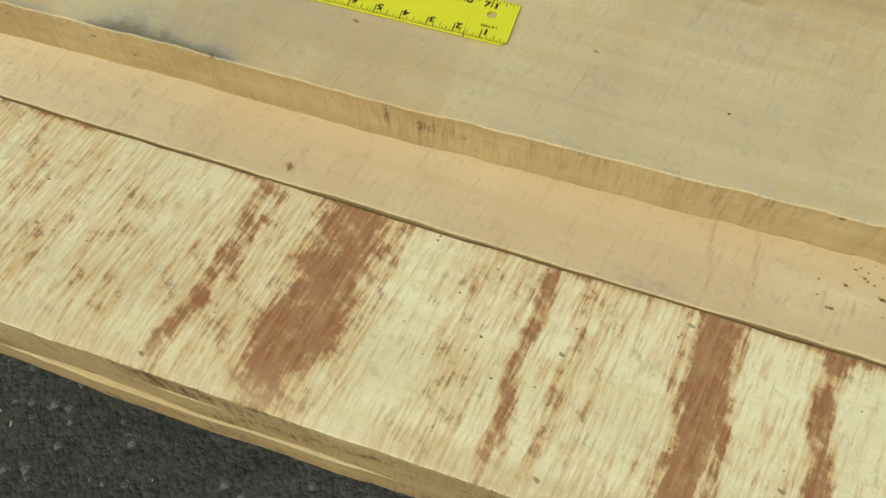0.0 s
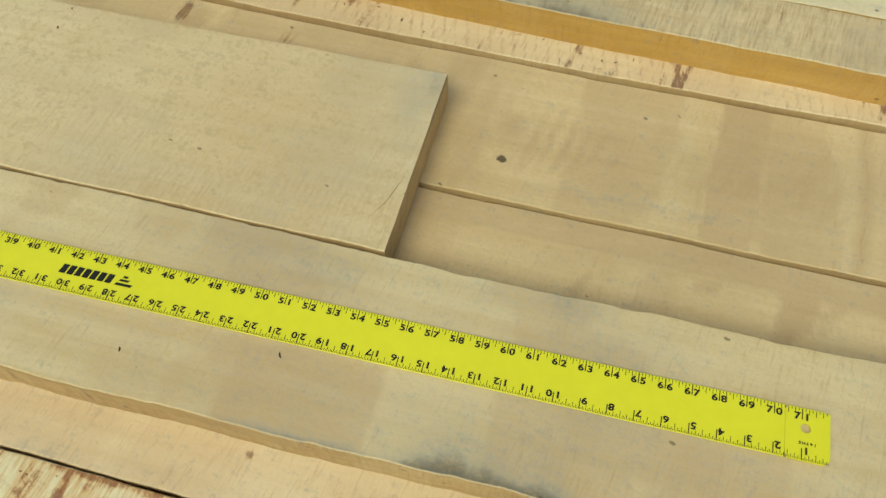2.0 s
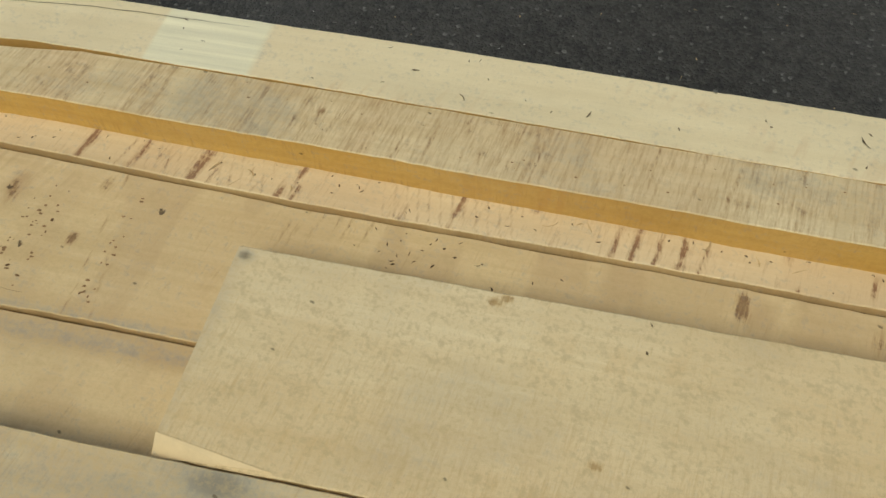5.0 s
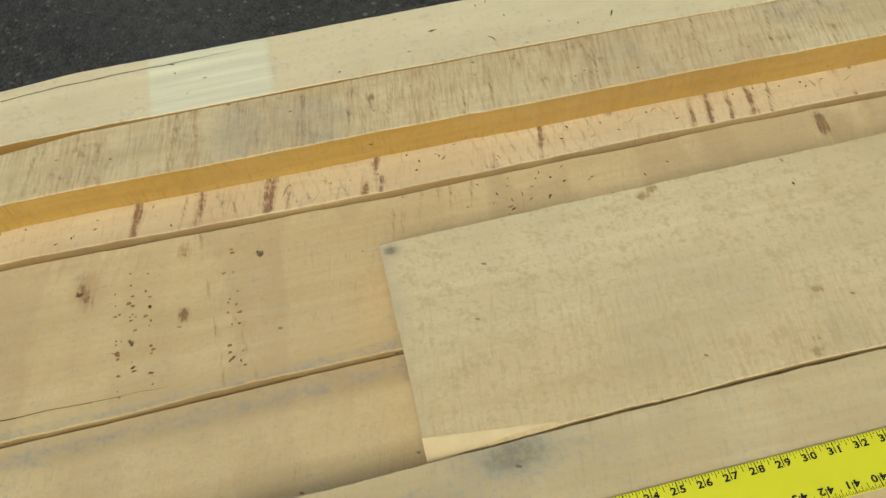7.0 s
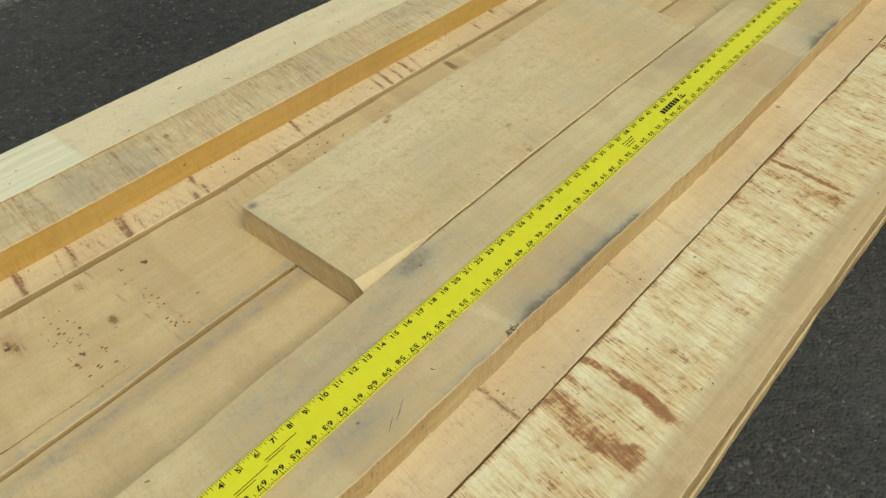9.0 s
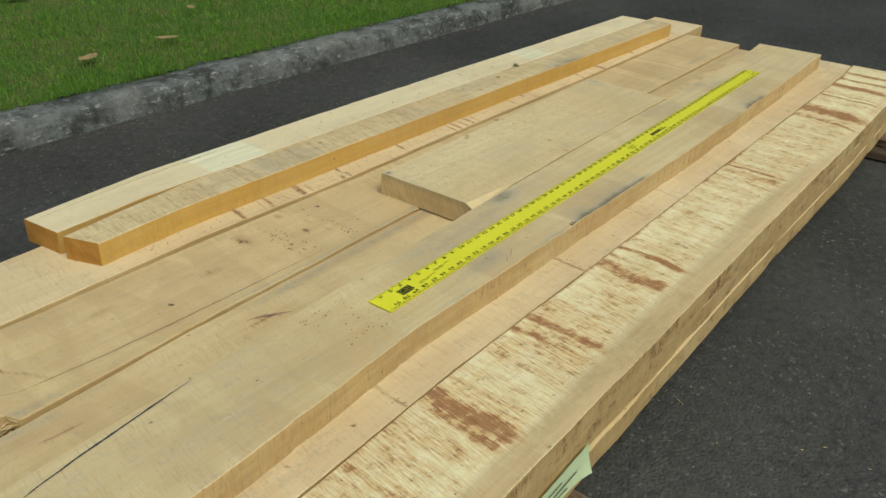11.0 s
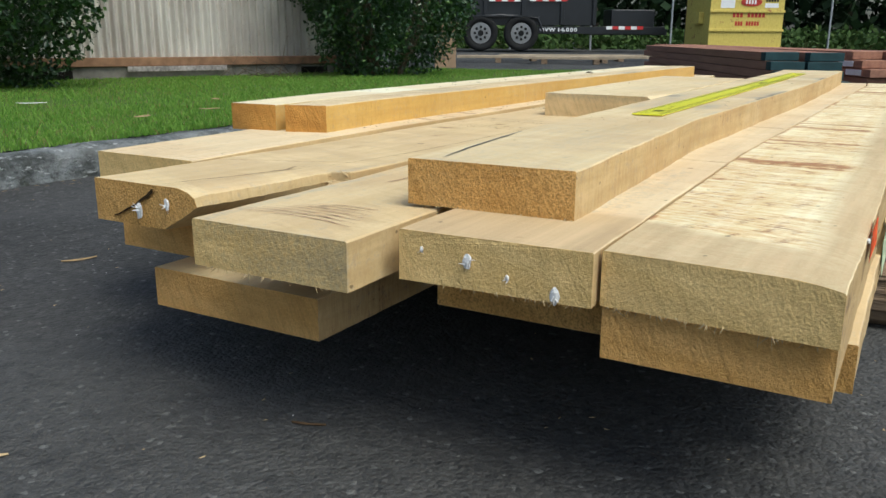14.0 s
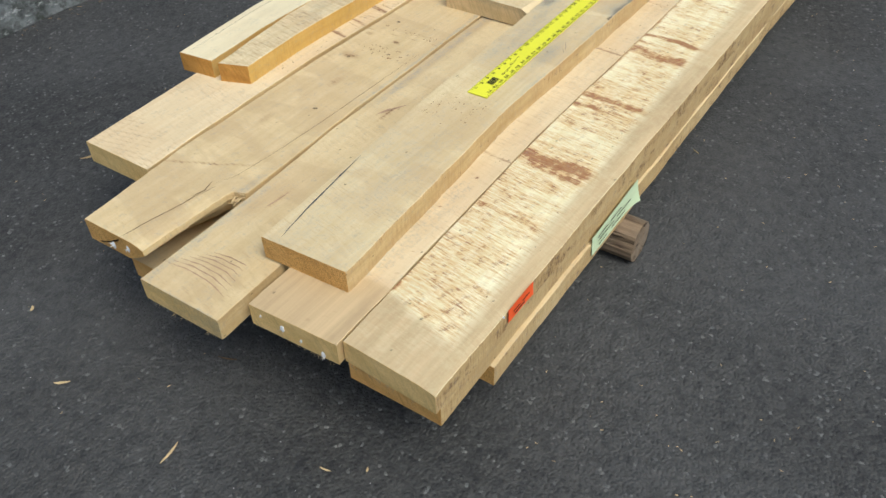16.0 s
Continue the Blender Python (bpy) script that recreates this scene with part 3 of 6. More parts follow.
def band(X, Y, x, w, lean=0.25, y0=0.0, seed=0, wob=0.02):
    """A stripe across a plank."""
    c = x + lean * (Y - y0) + wob * (fbm(Y * 14, X * 3, seed) - 0.5)
    return np.clip(1.3 - np.abs(X - c) / w, 0, 1)


Z1, Z2, Z3, Z4, Z5 = 0.095, 0.145, 0.195, 0.245, 0.295
SEAM12 = [(-0.71, -0.143), (0, -0.131), (0.5, -0.143), (1.1, -0.153), (1.7, -0.166), (2.2, -0.176), (2.36, -0.168)]
C1_SOUTH = [(-0.61, -0.083), (0, -0.058), (0.5, -0.071), (1.1, -0.089), (1.7, -0.090), (2.22, -0.085)]
C1_NORTH = [(-0.61, 0.107), (0, 0.121), (0.8, 0.129), (1.4, 0.120), (1.93, 0.116), (2.22, 0.128)]
SEAM34 = [(-0.78, 0.268), (-0.5, 0.266), (-0.2, 0.277), (0.4, 0.274), (1.4, 0.250), (1.95, 0.240), (2.35, 0.236)]
SEAM45 = [(-0.73, 0.492), (-0.4, 0.507), (0, 0.508), (0.45, 0.488), (0.9, 0.480), (1.2, 0.470), (1.6, 0.459), (2.5, 0.45)]
E1_SOUTH = [(-0.19, 0.553), (0, 0.561), (0.5, 0.545), (1.2, 0.521), (1.57, 0.503), (2.25, 0.480)]
SEAM_E = [(-0.22, 0.647), (0, 0.660), (0.46, 0.645), (0.9, 0.629), (1.57, 0.600), (2.25, 0.575)]
E2_NORTH = [(-0.23, 0.745), (0.07, 0.767), (0.6, 0.752), (1.16, 0.729), (1.58, 0.708), (2.25, 0.680)]


def off(line, d):
    return [(x, y + d) for x, y in line]


def bark_marks(X, Y):
    brown = 0.12 + (0.52 + 0.22 * ramp(-X, -0.3, 0.1)) * fbm(X * 50, Y * 9, 3) * (0.5 + 1.0 * fbm(X * 5, Y * 7, 4))
    brown = np.minimum(brown, 0.46)
    bands = [(-0.27, 0.012, 0.55), (-0.10, 0.014, 0.62), (-0.072, 0.024, 0.74), (0.16, 0.010, 0.66), (0.207, 0.014, 0.72), (0.235, 0.008, 0.5), (0.455, 0.024, 0.72), (0.50, 0.008, 0.55), (0.545, 0.010, 0.80),
             (0.70, 0.014, 0.45), (0.80, 0.008, 0.5), (0.90, 0.014, 0.42), (1.05, 0.008, 0.6), (1.10, 0.020, 0.62), (1.135, 0.006, 0.75), (1.30, 0.016, 0.45), (1.42, 0.012, 0.48), (1.655, 0.011, 0.74), (1.672, 0.006, 0.58),
             (1.752, 0.036, 0.88), (1.79, 0.012, 0.5), (1.921, 0.0075, 0.70), (1.962, 0.009, 0.58), (2.043, 0.010, 0.62), (2.060, 0.014, 0.98), (2.082, 0.007, 0.66), (2.156, 0.011, 0.8), (2.24, 0.016, 0.7)]
    for k, (x, w, p) in enumerate(bands):
        s = band(X, Y, x, w * 1.5, 0.05, -0.24, 40 + k, 0.035) * (0.66 + 0.55 * fbm(Y * 16, X * 7, 60 + k))
        brown = np.maximum(brown, p * np.clip(s, 0, 1.1))
    seam = np.interp(X, [p[0] for p in SEAM12], [p[1] for p in SEAM12])
    near = np.clip(1 - (seam - Y) / 0.02, 0, 1)
    brown = np.maximum(brown, near * (0.15 + 0.9 * fbm(X * 13, Y * 12, 71)))
    south = np.clip((-0.30 - Y) / 0.05, 0, 1) * ramp(X, 1.2, 1.5)
    brown = np.maximum(brown, south * (0.1 + 0.75 * fbm(X * 16, Y * 6, 72)))
    return brown, 0.0 * X, 0.0 * X


def bark_south(X, Y):
    r, g, b = bark_marks(X, Y)
    inner = -0.285 - 0.012 * (fbm(X * 4, 3.0 + 0 * X, 5) - 0.5)
    edge_band = ramp(inner - Y - 0.04 * ramp(X, 0.9, 1.5), -0.012, 0.03) * (1 - 0.45 * ramp(X, 1.2, 1.6))
    end_band = ramp(-X + 0.25 * (Y + 0.24) + 0.02 * fbm(Y * 20, X * 4, 8), 0.578, 0.612)
    planed = np.maximum(edge_band, end_band)
    return r * (1 - 0.45 * planed), g, planed * (0.75 + 0.35 * fbm(X * 9, Y * 9, 6))


plank("cream sapwood plank with dark brown bark streaks", -0.700, 2.36, [(-0.71, -0.337), (0, -0.341), (1.0, -0.350), (1.55, -0.360), (2.36, -0.363)], off(SEAM12, -0.0015), Z3, Z4, [W_BARK, W_SIDE, END_OLD], bark_south, 1, slant=(0.01, 0.0), wane=0.007, step=0.004, across=0.004, side_marks=0.75)


def peach_marks(X, Y):
    r = np.zeros_like(X)
    for k, (x, w, p) in enumerate([(-0.12, 0.006, 0.6), (0.03, 0.004, 0.35), (0.415, 0.007, 0.62), (0.72, 0.006, 0.5), (0.86, 0.006, 0.5), (1.50, 0.003, 0.42), (1.55, 0.003, 0.34), (1.60, 0.003, 0.3), (2.045, 0.004, 0.5), (2.08, 0.004, 0.55)]):
        r = np.maximum(r, p * band(X, Y, x, w, 0.05, -0.12, 80 + k))
    r = np.maximum(r, 0.75 * ramp(fbm(X * 60, Y * 80, 13), 0.74, 0.84) * ramp(fbm(X * 4, Y * 2, 14), 0.4, 0.6))
    r = np.maximum(r, 0.16 + 0.14 * fbm(X * 6, Y * 10, 15))
    for x, y in [(1.673, -0.149), (2.045, -0.123), (2.078, -0.124)]:
        r = np.maximum(r, spot(X, Y, x, y, 0.007, 0.003))
    tan_end = ramp(-X, 0.54, 0.565)
    wash = 0.0 * X
    for x0, x1, p in ((1.565, 2.09, 0.5), (1.18, 1.30, 0.35), (0.55, 0.70, 0.3)):
        wash = np.maximum(wash, p * ramp(X - 0.3 * (Y + 0.12), x0, x0 + 0.006) * ramp(-X + 0.3 * (Y + 0.12), -x1, -x1 + 0.006) * (0.5 + 0.7 * fbm(X * 9, Y * 14, 16)))
    wash = np.maximum(wash, 0.8 * spot(X, Y, 1.80, -0.118, 0.05, 0.025))
    return r, 0.2 * ramp(fbm(X * 3, Y * 12, 2), 0.5, 0.7), tan_end, wash


plank("smooth pale peach plank under the ruled plank", -0.712, 2.345, off(SEAM12, 0.0015), [(-0.71, 0.050), (2.4, 0.062)], Z3, Z4, [W_PEACH, W_SIDE, END_OLD], peach_marks, 2, slant=(-0.008, 0), step=0.004)


def grey_marks(X, Y):
    south = np.interp(X, [p[0] for p in C1_SOUTH], [p[1] for p in C1_SOUTH])
    e = Y - south
    g = 0.42 * fbm(X * 4, Y * 10, 21) ** 2.2
    for x0, x1, depth, s in [(1.40, 1.64, 0.075, 1.0), (0.46, 0.86, 0.05, 0.95), (0.30, 0.5, 0.03, 0.4), (0.0, 0.2, 0.04, 0.3)]:
        along = ramp(X, x0, x0 + 0.08) * ramp(-X, -x1, -x1 + 0.08)
        feather = fbm(X * 34, Y * 5, 22)
        g = np.maximum(g, s * along * (np.exp(-np.maximum(e, 0) / 0.007) * (0.5 + 0.8 * feather) + 0.80 * np.exp(-np.maximum(e, 0) / (depth * 0.7)) * (0.30 + feather)))
    for x, y, rx, ry, s in [(0.50, 0.112, 0.075, 0.03, 0.75), (0.42, 0.09, 0.08, 0.02, 0.5), (1.58, 0.108, 0.06, 0.03, 0.45), (0.20, 0.095, 0.09, 0.02, 0.45), (0.25, -0.02, 0.09, 0.03, 0.55), (1.33, 0.09, 0.05, 0.03, 0.4), (1.62, 0.03, 0.13, 0.10, 0.36), (0.30, 0.07, 0.22, 0.06, 0.36), (-0.3, 0.0, 0.2, 0.05, 0.25), (2.0, 0.08, 0.1, 0.05, 0.25)]:
        g = np.maximum(g, s * spot(X, Y, x, y, rx, ry))
    thin = ramp(X, 1.22, 1.32) * ramp(-X, -1.47, -1.40) * np.exp(-np.maximum(e, 0) / 0.006)
    g = np.maximum(g, 0.95 * thin * (0.6 + 0.6 * fbm(X * 30, Y * 8, 25)))
    g = np.maximum(g, 0.26 * ramp(-np.abs(X - 1.51), -0.11, -0.085) * ramp(-e, -0.075, -0.06) * (0.6 + 0.5 * fbm(X * 20, Y * 14, 28)))
    b = spot(X, Y, 0.489, -0.066, 0.02, 0.006) * 0.6
    r = 0.08 + 0.24 * fbm(X * 5, Y * 12, 24)
    low = ramp(-Y, -0.004, 0.002)
    wob = 0.01 * (fbm(X * 8, Y * 25, 29) - 0.5)
    wash = 0.55 * ramp(fbm(X * 7, Y * 4, 27), 0.53, 0.58) * (0.5 + 0.6 * fbm(X * 20, Y * 10, 20))
    for x0, x1, p in ((1.26, 1.418, 0.50), (0.497, 0.74, 0.46), (0.20, 0.436, 0.40), (1.66, 1.80, 0.38), (-0.38, -0.27, 0.36)):
        wash = np.maximum(wash, 1.5 * p * low * ramp(X + wob, x0, x0 + 0.008) * ramp(-X - wob, -x1, -x1 + 0.008) * (0.75 + 0.4 * fbm(X * 12, Y * 30, 26)))
    return r, g, b, wash


RULED = plank("weathered grey-tan plank carrying the yellow ruler", -0.605, 2.215, C1_SOUTH, C1_NORTH, Z4, Z5, [W_GREY, W_SIDE, END], grey_marks, 3, slant=(-0.008, -0.01), rough=0.0016, chips=0.0015, side_marks=0.55, step=0.004)


def short_marks(X, Y):
    g = 0.26 * ramp(fbm(X * 7, Y * 9, 31), 0.4, 0.75)
    g = np.maximum(g, 0.75 * spot(X, Y, 1.36, 0.36, 0.05, 0.12) * fbm(X * 20, Y * 20, 32) * 1.4)
    g = np.maximum(g, 0.8 * np.clip(1.1 - (X - 0.419) / 0.02, 0, 1) * fbm(X * 14, Y * 22, 34))
    g = np.maximum(g, spot(X, Y, 0.43, 0.372, 0.014, 0.01))
    r = 0.14 + 0.34 * fbm(X * 6, Y * 14, 33) * ramp(0.32 - Y, -0.05, 0.15)
    r = np.maximum(r, 0.55 * ramp(fbm(X * 40, Y * 60, 36), 0.55, 0.7) * np.clip(1 - (0.385 - Y) / 0.02, 0, 1))
    for x, y in [(0.853, 0.206), (0.82, 0.14), (0.735, 0.375), (0.725, 0.368)]:
        r = np.maximum(r, 0.8 * spot(X, Y, x, y, 0.012, 0.008))
    wash = 0.75 * ramp(X, 0.80, 1.1) * ramp(-X, -1.36, -1.28) * (0.2 + 0.9 * fbm(X * 5, Y * 7, 37))
    wash = np.maximum(wash, 0.6 * ramp(0.25 - Y, -0.03, 0.08) * (0.2 + 0.8 * fbm(X * 7, Y * 9, 38)))
    return r, g, 0.0 * X, wash


def short_shape(X, Y, Z, u):
    """The split corner at the near end."""
    line_y = 0.150 - 0.128 * (X - 0.42)
    d = np.clip(line_y - Y, 0, 0.03) * (X < 0.545)
    return X, Y, Z - 0.55 * d * np.clip((Z - Z4 - 0.02) / 0.03, 0, 1)


SHORT = plank("short wide beige plank beside the ruled plank", 0.419, 1.379, off(C1_NORTH, 0.003), [(0.41, 0.384), (1.4, 0.379)], Z4, Z5 + 0.001, [W_SHORT, W_SIDE, END_SMOOTH], short_marks, 4, slant=(0.0, 0.006), shape=short_shape, across=0.005, chips=0.0008)


def streak_marks(X, Y):
    rg = np.random.default_rng(9)
    r = 0.18 + 0.30 * fbm(X * 20, Y * 8, 42)
    for k in range(85):
        x = rg.uniform(-0.2, 2.2)
        r = np.maximum(r, rg.uniform(0.34, 0.52) * band(X, Y, x, rg.uniform(0.0015, 0.0045), rg.uniform(0.12, 0.3), 0.59, 100 + k, 0.008) * ramp(fbm(Y * 7, X * 4, 200 + k), 0.2, 0.55))
    for k, (x, w, p) in enumerate([(0.194, 0.004, 0.7), (0.22, 0.012, 0.5), (0.30, 0.008, 0.5), (0.36, 0.010, 0.55), (0.42, 0.006, 0.6), (0.565, 0.003, 0.6), (0.624, 0.012, 0.42), (0.74, 0.003, 0.62), (0.936, 0.0035, 0.6), (1.051, 0.003, 0.55), (1.13, 0.005, 0.5), (1.37, 0.0025, 0.6)]):
        r = np.maximum(r, p * band(X, Y, x, w, 0.18, 0.59, 300 + k, 0.012) * (0.55 + 0.6 * fbm(Y * 30, X * 30, 310 + k)))
    r = np.maximum(r, 0.85 * spot(X, Y, 0.45, 0.607, 0.008, 0.008))
    r = np.maximum(r, 0.9 * spot(X, Y, 1.19, 0.585, 0.014, 0.01))
    edge_n = np.interp(X, [p[0] for p in SEAM_E], [p[1] for p in SEAM_E])
    r = np.maximum(r, 0.62 * np.clip(1 - (edge_n - Y) / 0.012, 0, 1) * (0.35 + 0.9 * fbm(X * 12, Y * 5, 48)))
    edge_s = np.interp(X, [p[0] for p in E1_SOUTH], [p[1] for p in E1_SOUTH])
    feather = ramp(X, 1.36, 1.42) * ramp(-X, -1.66, -1.58) * np.exp(-np.maximum(Y - edge_s, 0) / 0.014)
    g = 0.30 * ramp(fbm(X * 8, Y * 10, 41), 0.5, 0.75) + 0.8 * feather * (0.2 + 1.1 * fbm(X * 70, Y * 6, 49)) + 0.55 * spot(X, Y, 1.47, 0.53, 0.12, 0.03) * (0.3 + fbm(X * 60, Y * 12, 44)) + 0.55 * spot(X, Y, 0.31, 0.595, 0.13, 0.05) * (0.3 + fbm(X * 50, Y * 10, 45))
    return r, g, 0.0 * X


E1_NORTH = [(-0.22, 0.622), (-0.08, 0.638), (0.08, 0.6525)] + off(SEAM_E, -0.0015)[2:]
plank("plank with streaked grey top and fresh orange side", -0.189, 2.24, E1_SOUTH, E1_NORTH, Z4 + 0.007, Z5 + 0.005, [W_STREAK, W_ORANGE, END_ORANGE], streak_marks, 5, slant=(-0.026, 0.01), step=0.003)


def pale_marks(X, Y):
    g = 0.25 * spot(X, Y, 0.30, 0.70, 0.05, 0.03)
    seam = np.interp(X, [p[0] for p in SEAM_E], [p[1] for p in SEAM_E])
    return 0.5 * np.clip(1 - (Y - seam) / 0.006, 0, 1), g, np.maximum(ramp(X, 0.165, 0.175) * ramp(-X, -0.335, -0.325), 0.9 * ramp(X, 1.424, 1.432) * ramp(-X, -1.60, -1.51))


plank("clean pale cream plank on the outer edge", -0.205, 2.222, off(SEAM_E, 0.0015), E2_NORTH, Z4 + 0.006, Z5 + 0.004, [W_PALE, W_ORANGE, END_ORANGE], pale_marks, 6, slant=(-0.010, 0.0))


def tan_marks(X, Y):
    r = 0.08 + 0.22 * fbm(X * 5, Y * 14, 51)
    r = np.maximum(r, 0.8 * spot(X, Y, -0.10, 0.205, 0.05, 0.006, 0.4))
    r = np.maximum(r, 0.8 * spot(X, Y, -0.47, 0.21, 0.05, 0.004, 1.0))
    edge_y = np.interp(X, [p[0] for p in SEAM34], [p[1] for p in SEAM34])
    wash = 0.75 * ramp(Y - edge_y, -0.044, -0.032) * ramp(X, -0.1, 0.1) * (0.6 + 0.5 * fbm(X * 3, Y * 40, 56))
    wash = np.maximum(wash, 0.8 * ramp(fbm(X * 26 - Y * 10, Y * 12, 57), 0.56, 0.66) * ramp(X, 1.45, 1.6) * ramp(-Y, -0.215, -0.19))
    wash = np.maximum(wash, 0.4 * ramp(fbm(X * 8, Y * 3, 58), 0.55, 0.60) * (0.5 + 0.6 * fbm(X * 24, Y * 8, 59)))
    wash = np.maximum(wash, 0.7 * spot(X, Y, -0.50, 0.235, 0.10, 0.03))
    g = 0.3 * np.clip(1.2 - np.abs(Y - 0.255) / 0.012, 0, 1) * ramp(fbm(X * 5, Y * 3, 55), 0.4, 0.6)
    return r, g, 0.0 * X, wash


plank("tan plank with pencil-like saw scratches at its end", -0.772, 2.29, [(-0.78, 0.071), (0, 0.075), (2.3, 0.068)], off(SEAM34, -0.002), Z3 - 0.003, Z4 - 0.004, [W_TAN, W_SIDE, END_OLD], tan_marks, 7, end_grey=0.7, step=0.004)


def split_shape(X, Y, Z, u):
    """The near end bows up and its south corner is torn off along the grain."""
    t = np.clip((-0.492 - X) / 0.010, 0, 1)
    along = np.clip((-0.492 - X) / 0.235, 0, 1)
    cut = t * (0.032 + 0.011 * along + 0.006 * (fbm(X * 40, 1 + 0 * X, 77) - 0.5))
    low = np.clip((Z4 - Z) / 0.05, 0, 1)
    fibre = 0.007 * (fbm(X * 7, Z * 170, 78) - 0.5) * (low > 0.03)
    profile = 1.0 - 0.5 * low * (1 - low) + (0.5 + 1.3 * along) * np.clip(low - 0.35, 0, 1)
    Y = Y + (1 - u) ** 2.2 * (cut * profile + t * fibre)
    Z = Z - t * (0.3 + 0.7 * along) * np.clip(0.20 - u, 0, 1) ** 1.2 * (0.022 + 0.05 * fbm(X * 26, Y * 70, 79)) * (low < 0.3)
    Z = Z + 0.013 * np.clip((-0.25 - X) / 0.48, 0, 1) ** 1.6
    Y = Y - 0.016 * u * np.clip((-0.45 - X) / 0.28, 0, 1)
    return X, Y, Z


def split_marks(X, Y):
    r = 0.06 + 0.20 * fbm(X * 7, Y * 10, 61)
    for x, y, rx, ry in [(-0.26, 0.43, 0.045, 0.012), (-0.05, 0.395, 0.05, 0.02), (0.07, 0.455, 0.02, 0.03)]:
        r = np.maximum(r, 0.46 * spot(X, Y, x, y, rx, ry))
    r = np.maximum(r, 0.5 * band(X, Y, -0.44, 0.008, -0.5, 0.38, 62) * ramp(Y, 0.30, 0.33))
    r = np.maximum(r, 0.9 * spot(X, Y, 0.181, 0.383, 0.010, 0.014) * (0.4 + fbm(X * 90, Y * 70, 67)))
    r = np.maximum(r, 0.75 * spot(X, Y, 0.066, 0.441, 0.016, 0.036, -0.15) * (0.45 + 0.9 * fbm(X * 60, Y * 30, 68)))
    r = np.maximum(r, 0.62 * band(X, Y, 0.214, 0.0022, -0.06, 0.385, 69, 0.006) * ramp(fbm(Y * 60, X * 4, 70), 0.3, 0.5))
    r = np.maximum(r, 0.55 * band(X, Y, 0.236, 0.002, -0.21, 0.376, 71, 0.006) * ramp(fbm(Y * 60, X * 4, 72), 0.3, 0.5) * ramp(-Y, -0.445, -0.43))
    r = np.maximum(r, 0.6 * spot(X, Y, 0.186, 0.474, 0.014, 0.02))
    for k, x in enumerate((0.44, 0.455, 0.475, 0.50, 0.515, 0.54)):
        r = np.maximum(r, (0.6 - 0.05 * (k % 3)) * band(X, Y, x, 0.004, 0.25, 0.45, 73 + k, 0.01) * ramp(Y, 0.405, 0.45) * ramp(fbm(Y * 40, X * 40, 79), 0.25, 0.5))
    wash = 0.75 * ramp(band(X, Y, 1.738, 0.030, 0.10, 0.335, 66, 0.012), 0.28, 0.36) * (0.6 + 0.5 * fbm(X * 30, Y * 18, 80))
    r = np.maximum(r, 0.5 * band(X, Y, 1.851, 0.0016, 0.1, 0.289, 81, 0.004) * ramp(-np.abs(Y - 0.291), -0.02, -0.012))
    r = np.maximum(r, 0.42 * band(X, Y, 1.885, 0.004, 0.05, 0.36, 82, 0.02) * (0.5 + 0.7 * fbm(Y * 30, X * 10, 83)))
    wash = np.maximum(wash, 0.55 * ramp(fbm(X * 9 - Y, Y * 3, 84), 0.53, 0.58) * (0.5 + 0.6 * fbm(X * 22, Y * 9, 87)))
    wash = np.maximum(wash, 0.6 * band(X, Y, 1.885, 0.010, 0.05, 0.36, 82, 0.02))
    ripples = spot(X, Y, 1.56, 0.35, 0.09, 0.05) * ramp(np.sin((X - 0.25 * Y + 0.012 * fbm(X * 12, Y * 25, 85)) * 320), -0.3, 0.7)
    wash = np.maximum(wash, 0.8 * ripples * (0.6 + 0.7 * fbm(X * 14, Y * 30, 86)))
    for x, y, rx, ry in [(-0.26, 0.43, 0.05, 0.014), (-0.05, 0.395, 0.055, 0.022), (0.07, 0.45, 0.022, 0.035), (1.02, 0.44, 0.02, 0.03), (1.47, 0.36, 0.02, 0.02)]:
        wash = np.maximum(wash, 0.8 * spot(X, Y, x, y, rx, ry))
    r = np.maximum(r, np.maximum(spot(X, Y, 1.0, 0.445, 0.013, 0.03) * 0.8 * (0.5 + 0.8 * fbm(X * 70, Y * 40, 88)), spot(X, Y, 1.15, 0.435, 0.02, 0.03) * 0.5))
    b = spot(X, Y, 1.467, 0.308, 0.009, 0.005)
    for x, y in [(0.276, 0.444), (0.06, 0.443), (0.12, 0.36), (-0.17, 0.36)]:
        b = np.maximum(b, spot(X, Y, x, y, 0.005, 0.004))
    return r, 0.3 * np.clip(1.2 - np.abs(Y - 0.28) / 0.012, 0, 1) * ramp(fbm(X * 5, Y * 3, 55), 0.4, 0.6), b, wash


SPLIT = plank("tan plank with a long split and torn corner", -0.725, 2.345, off(SEAM34, 0.002), off(SEAM45, -0.002), Z3, Z4, [W_TAN, W_SIDE, END], split_marks, 8, shape=split_shape, rough=0.0015, step=0.004)


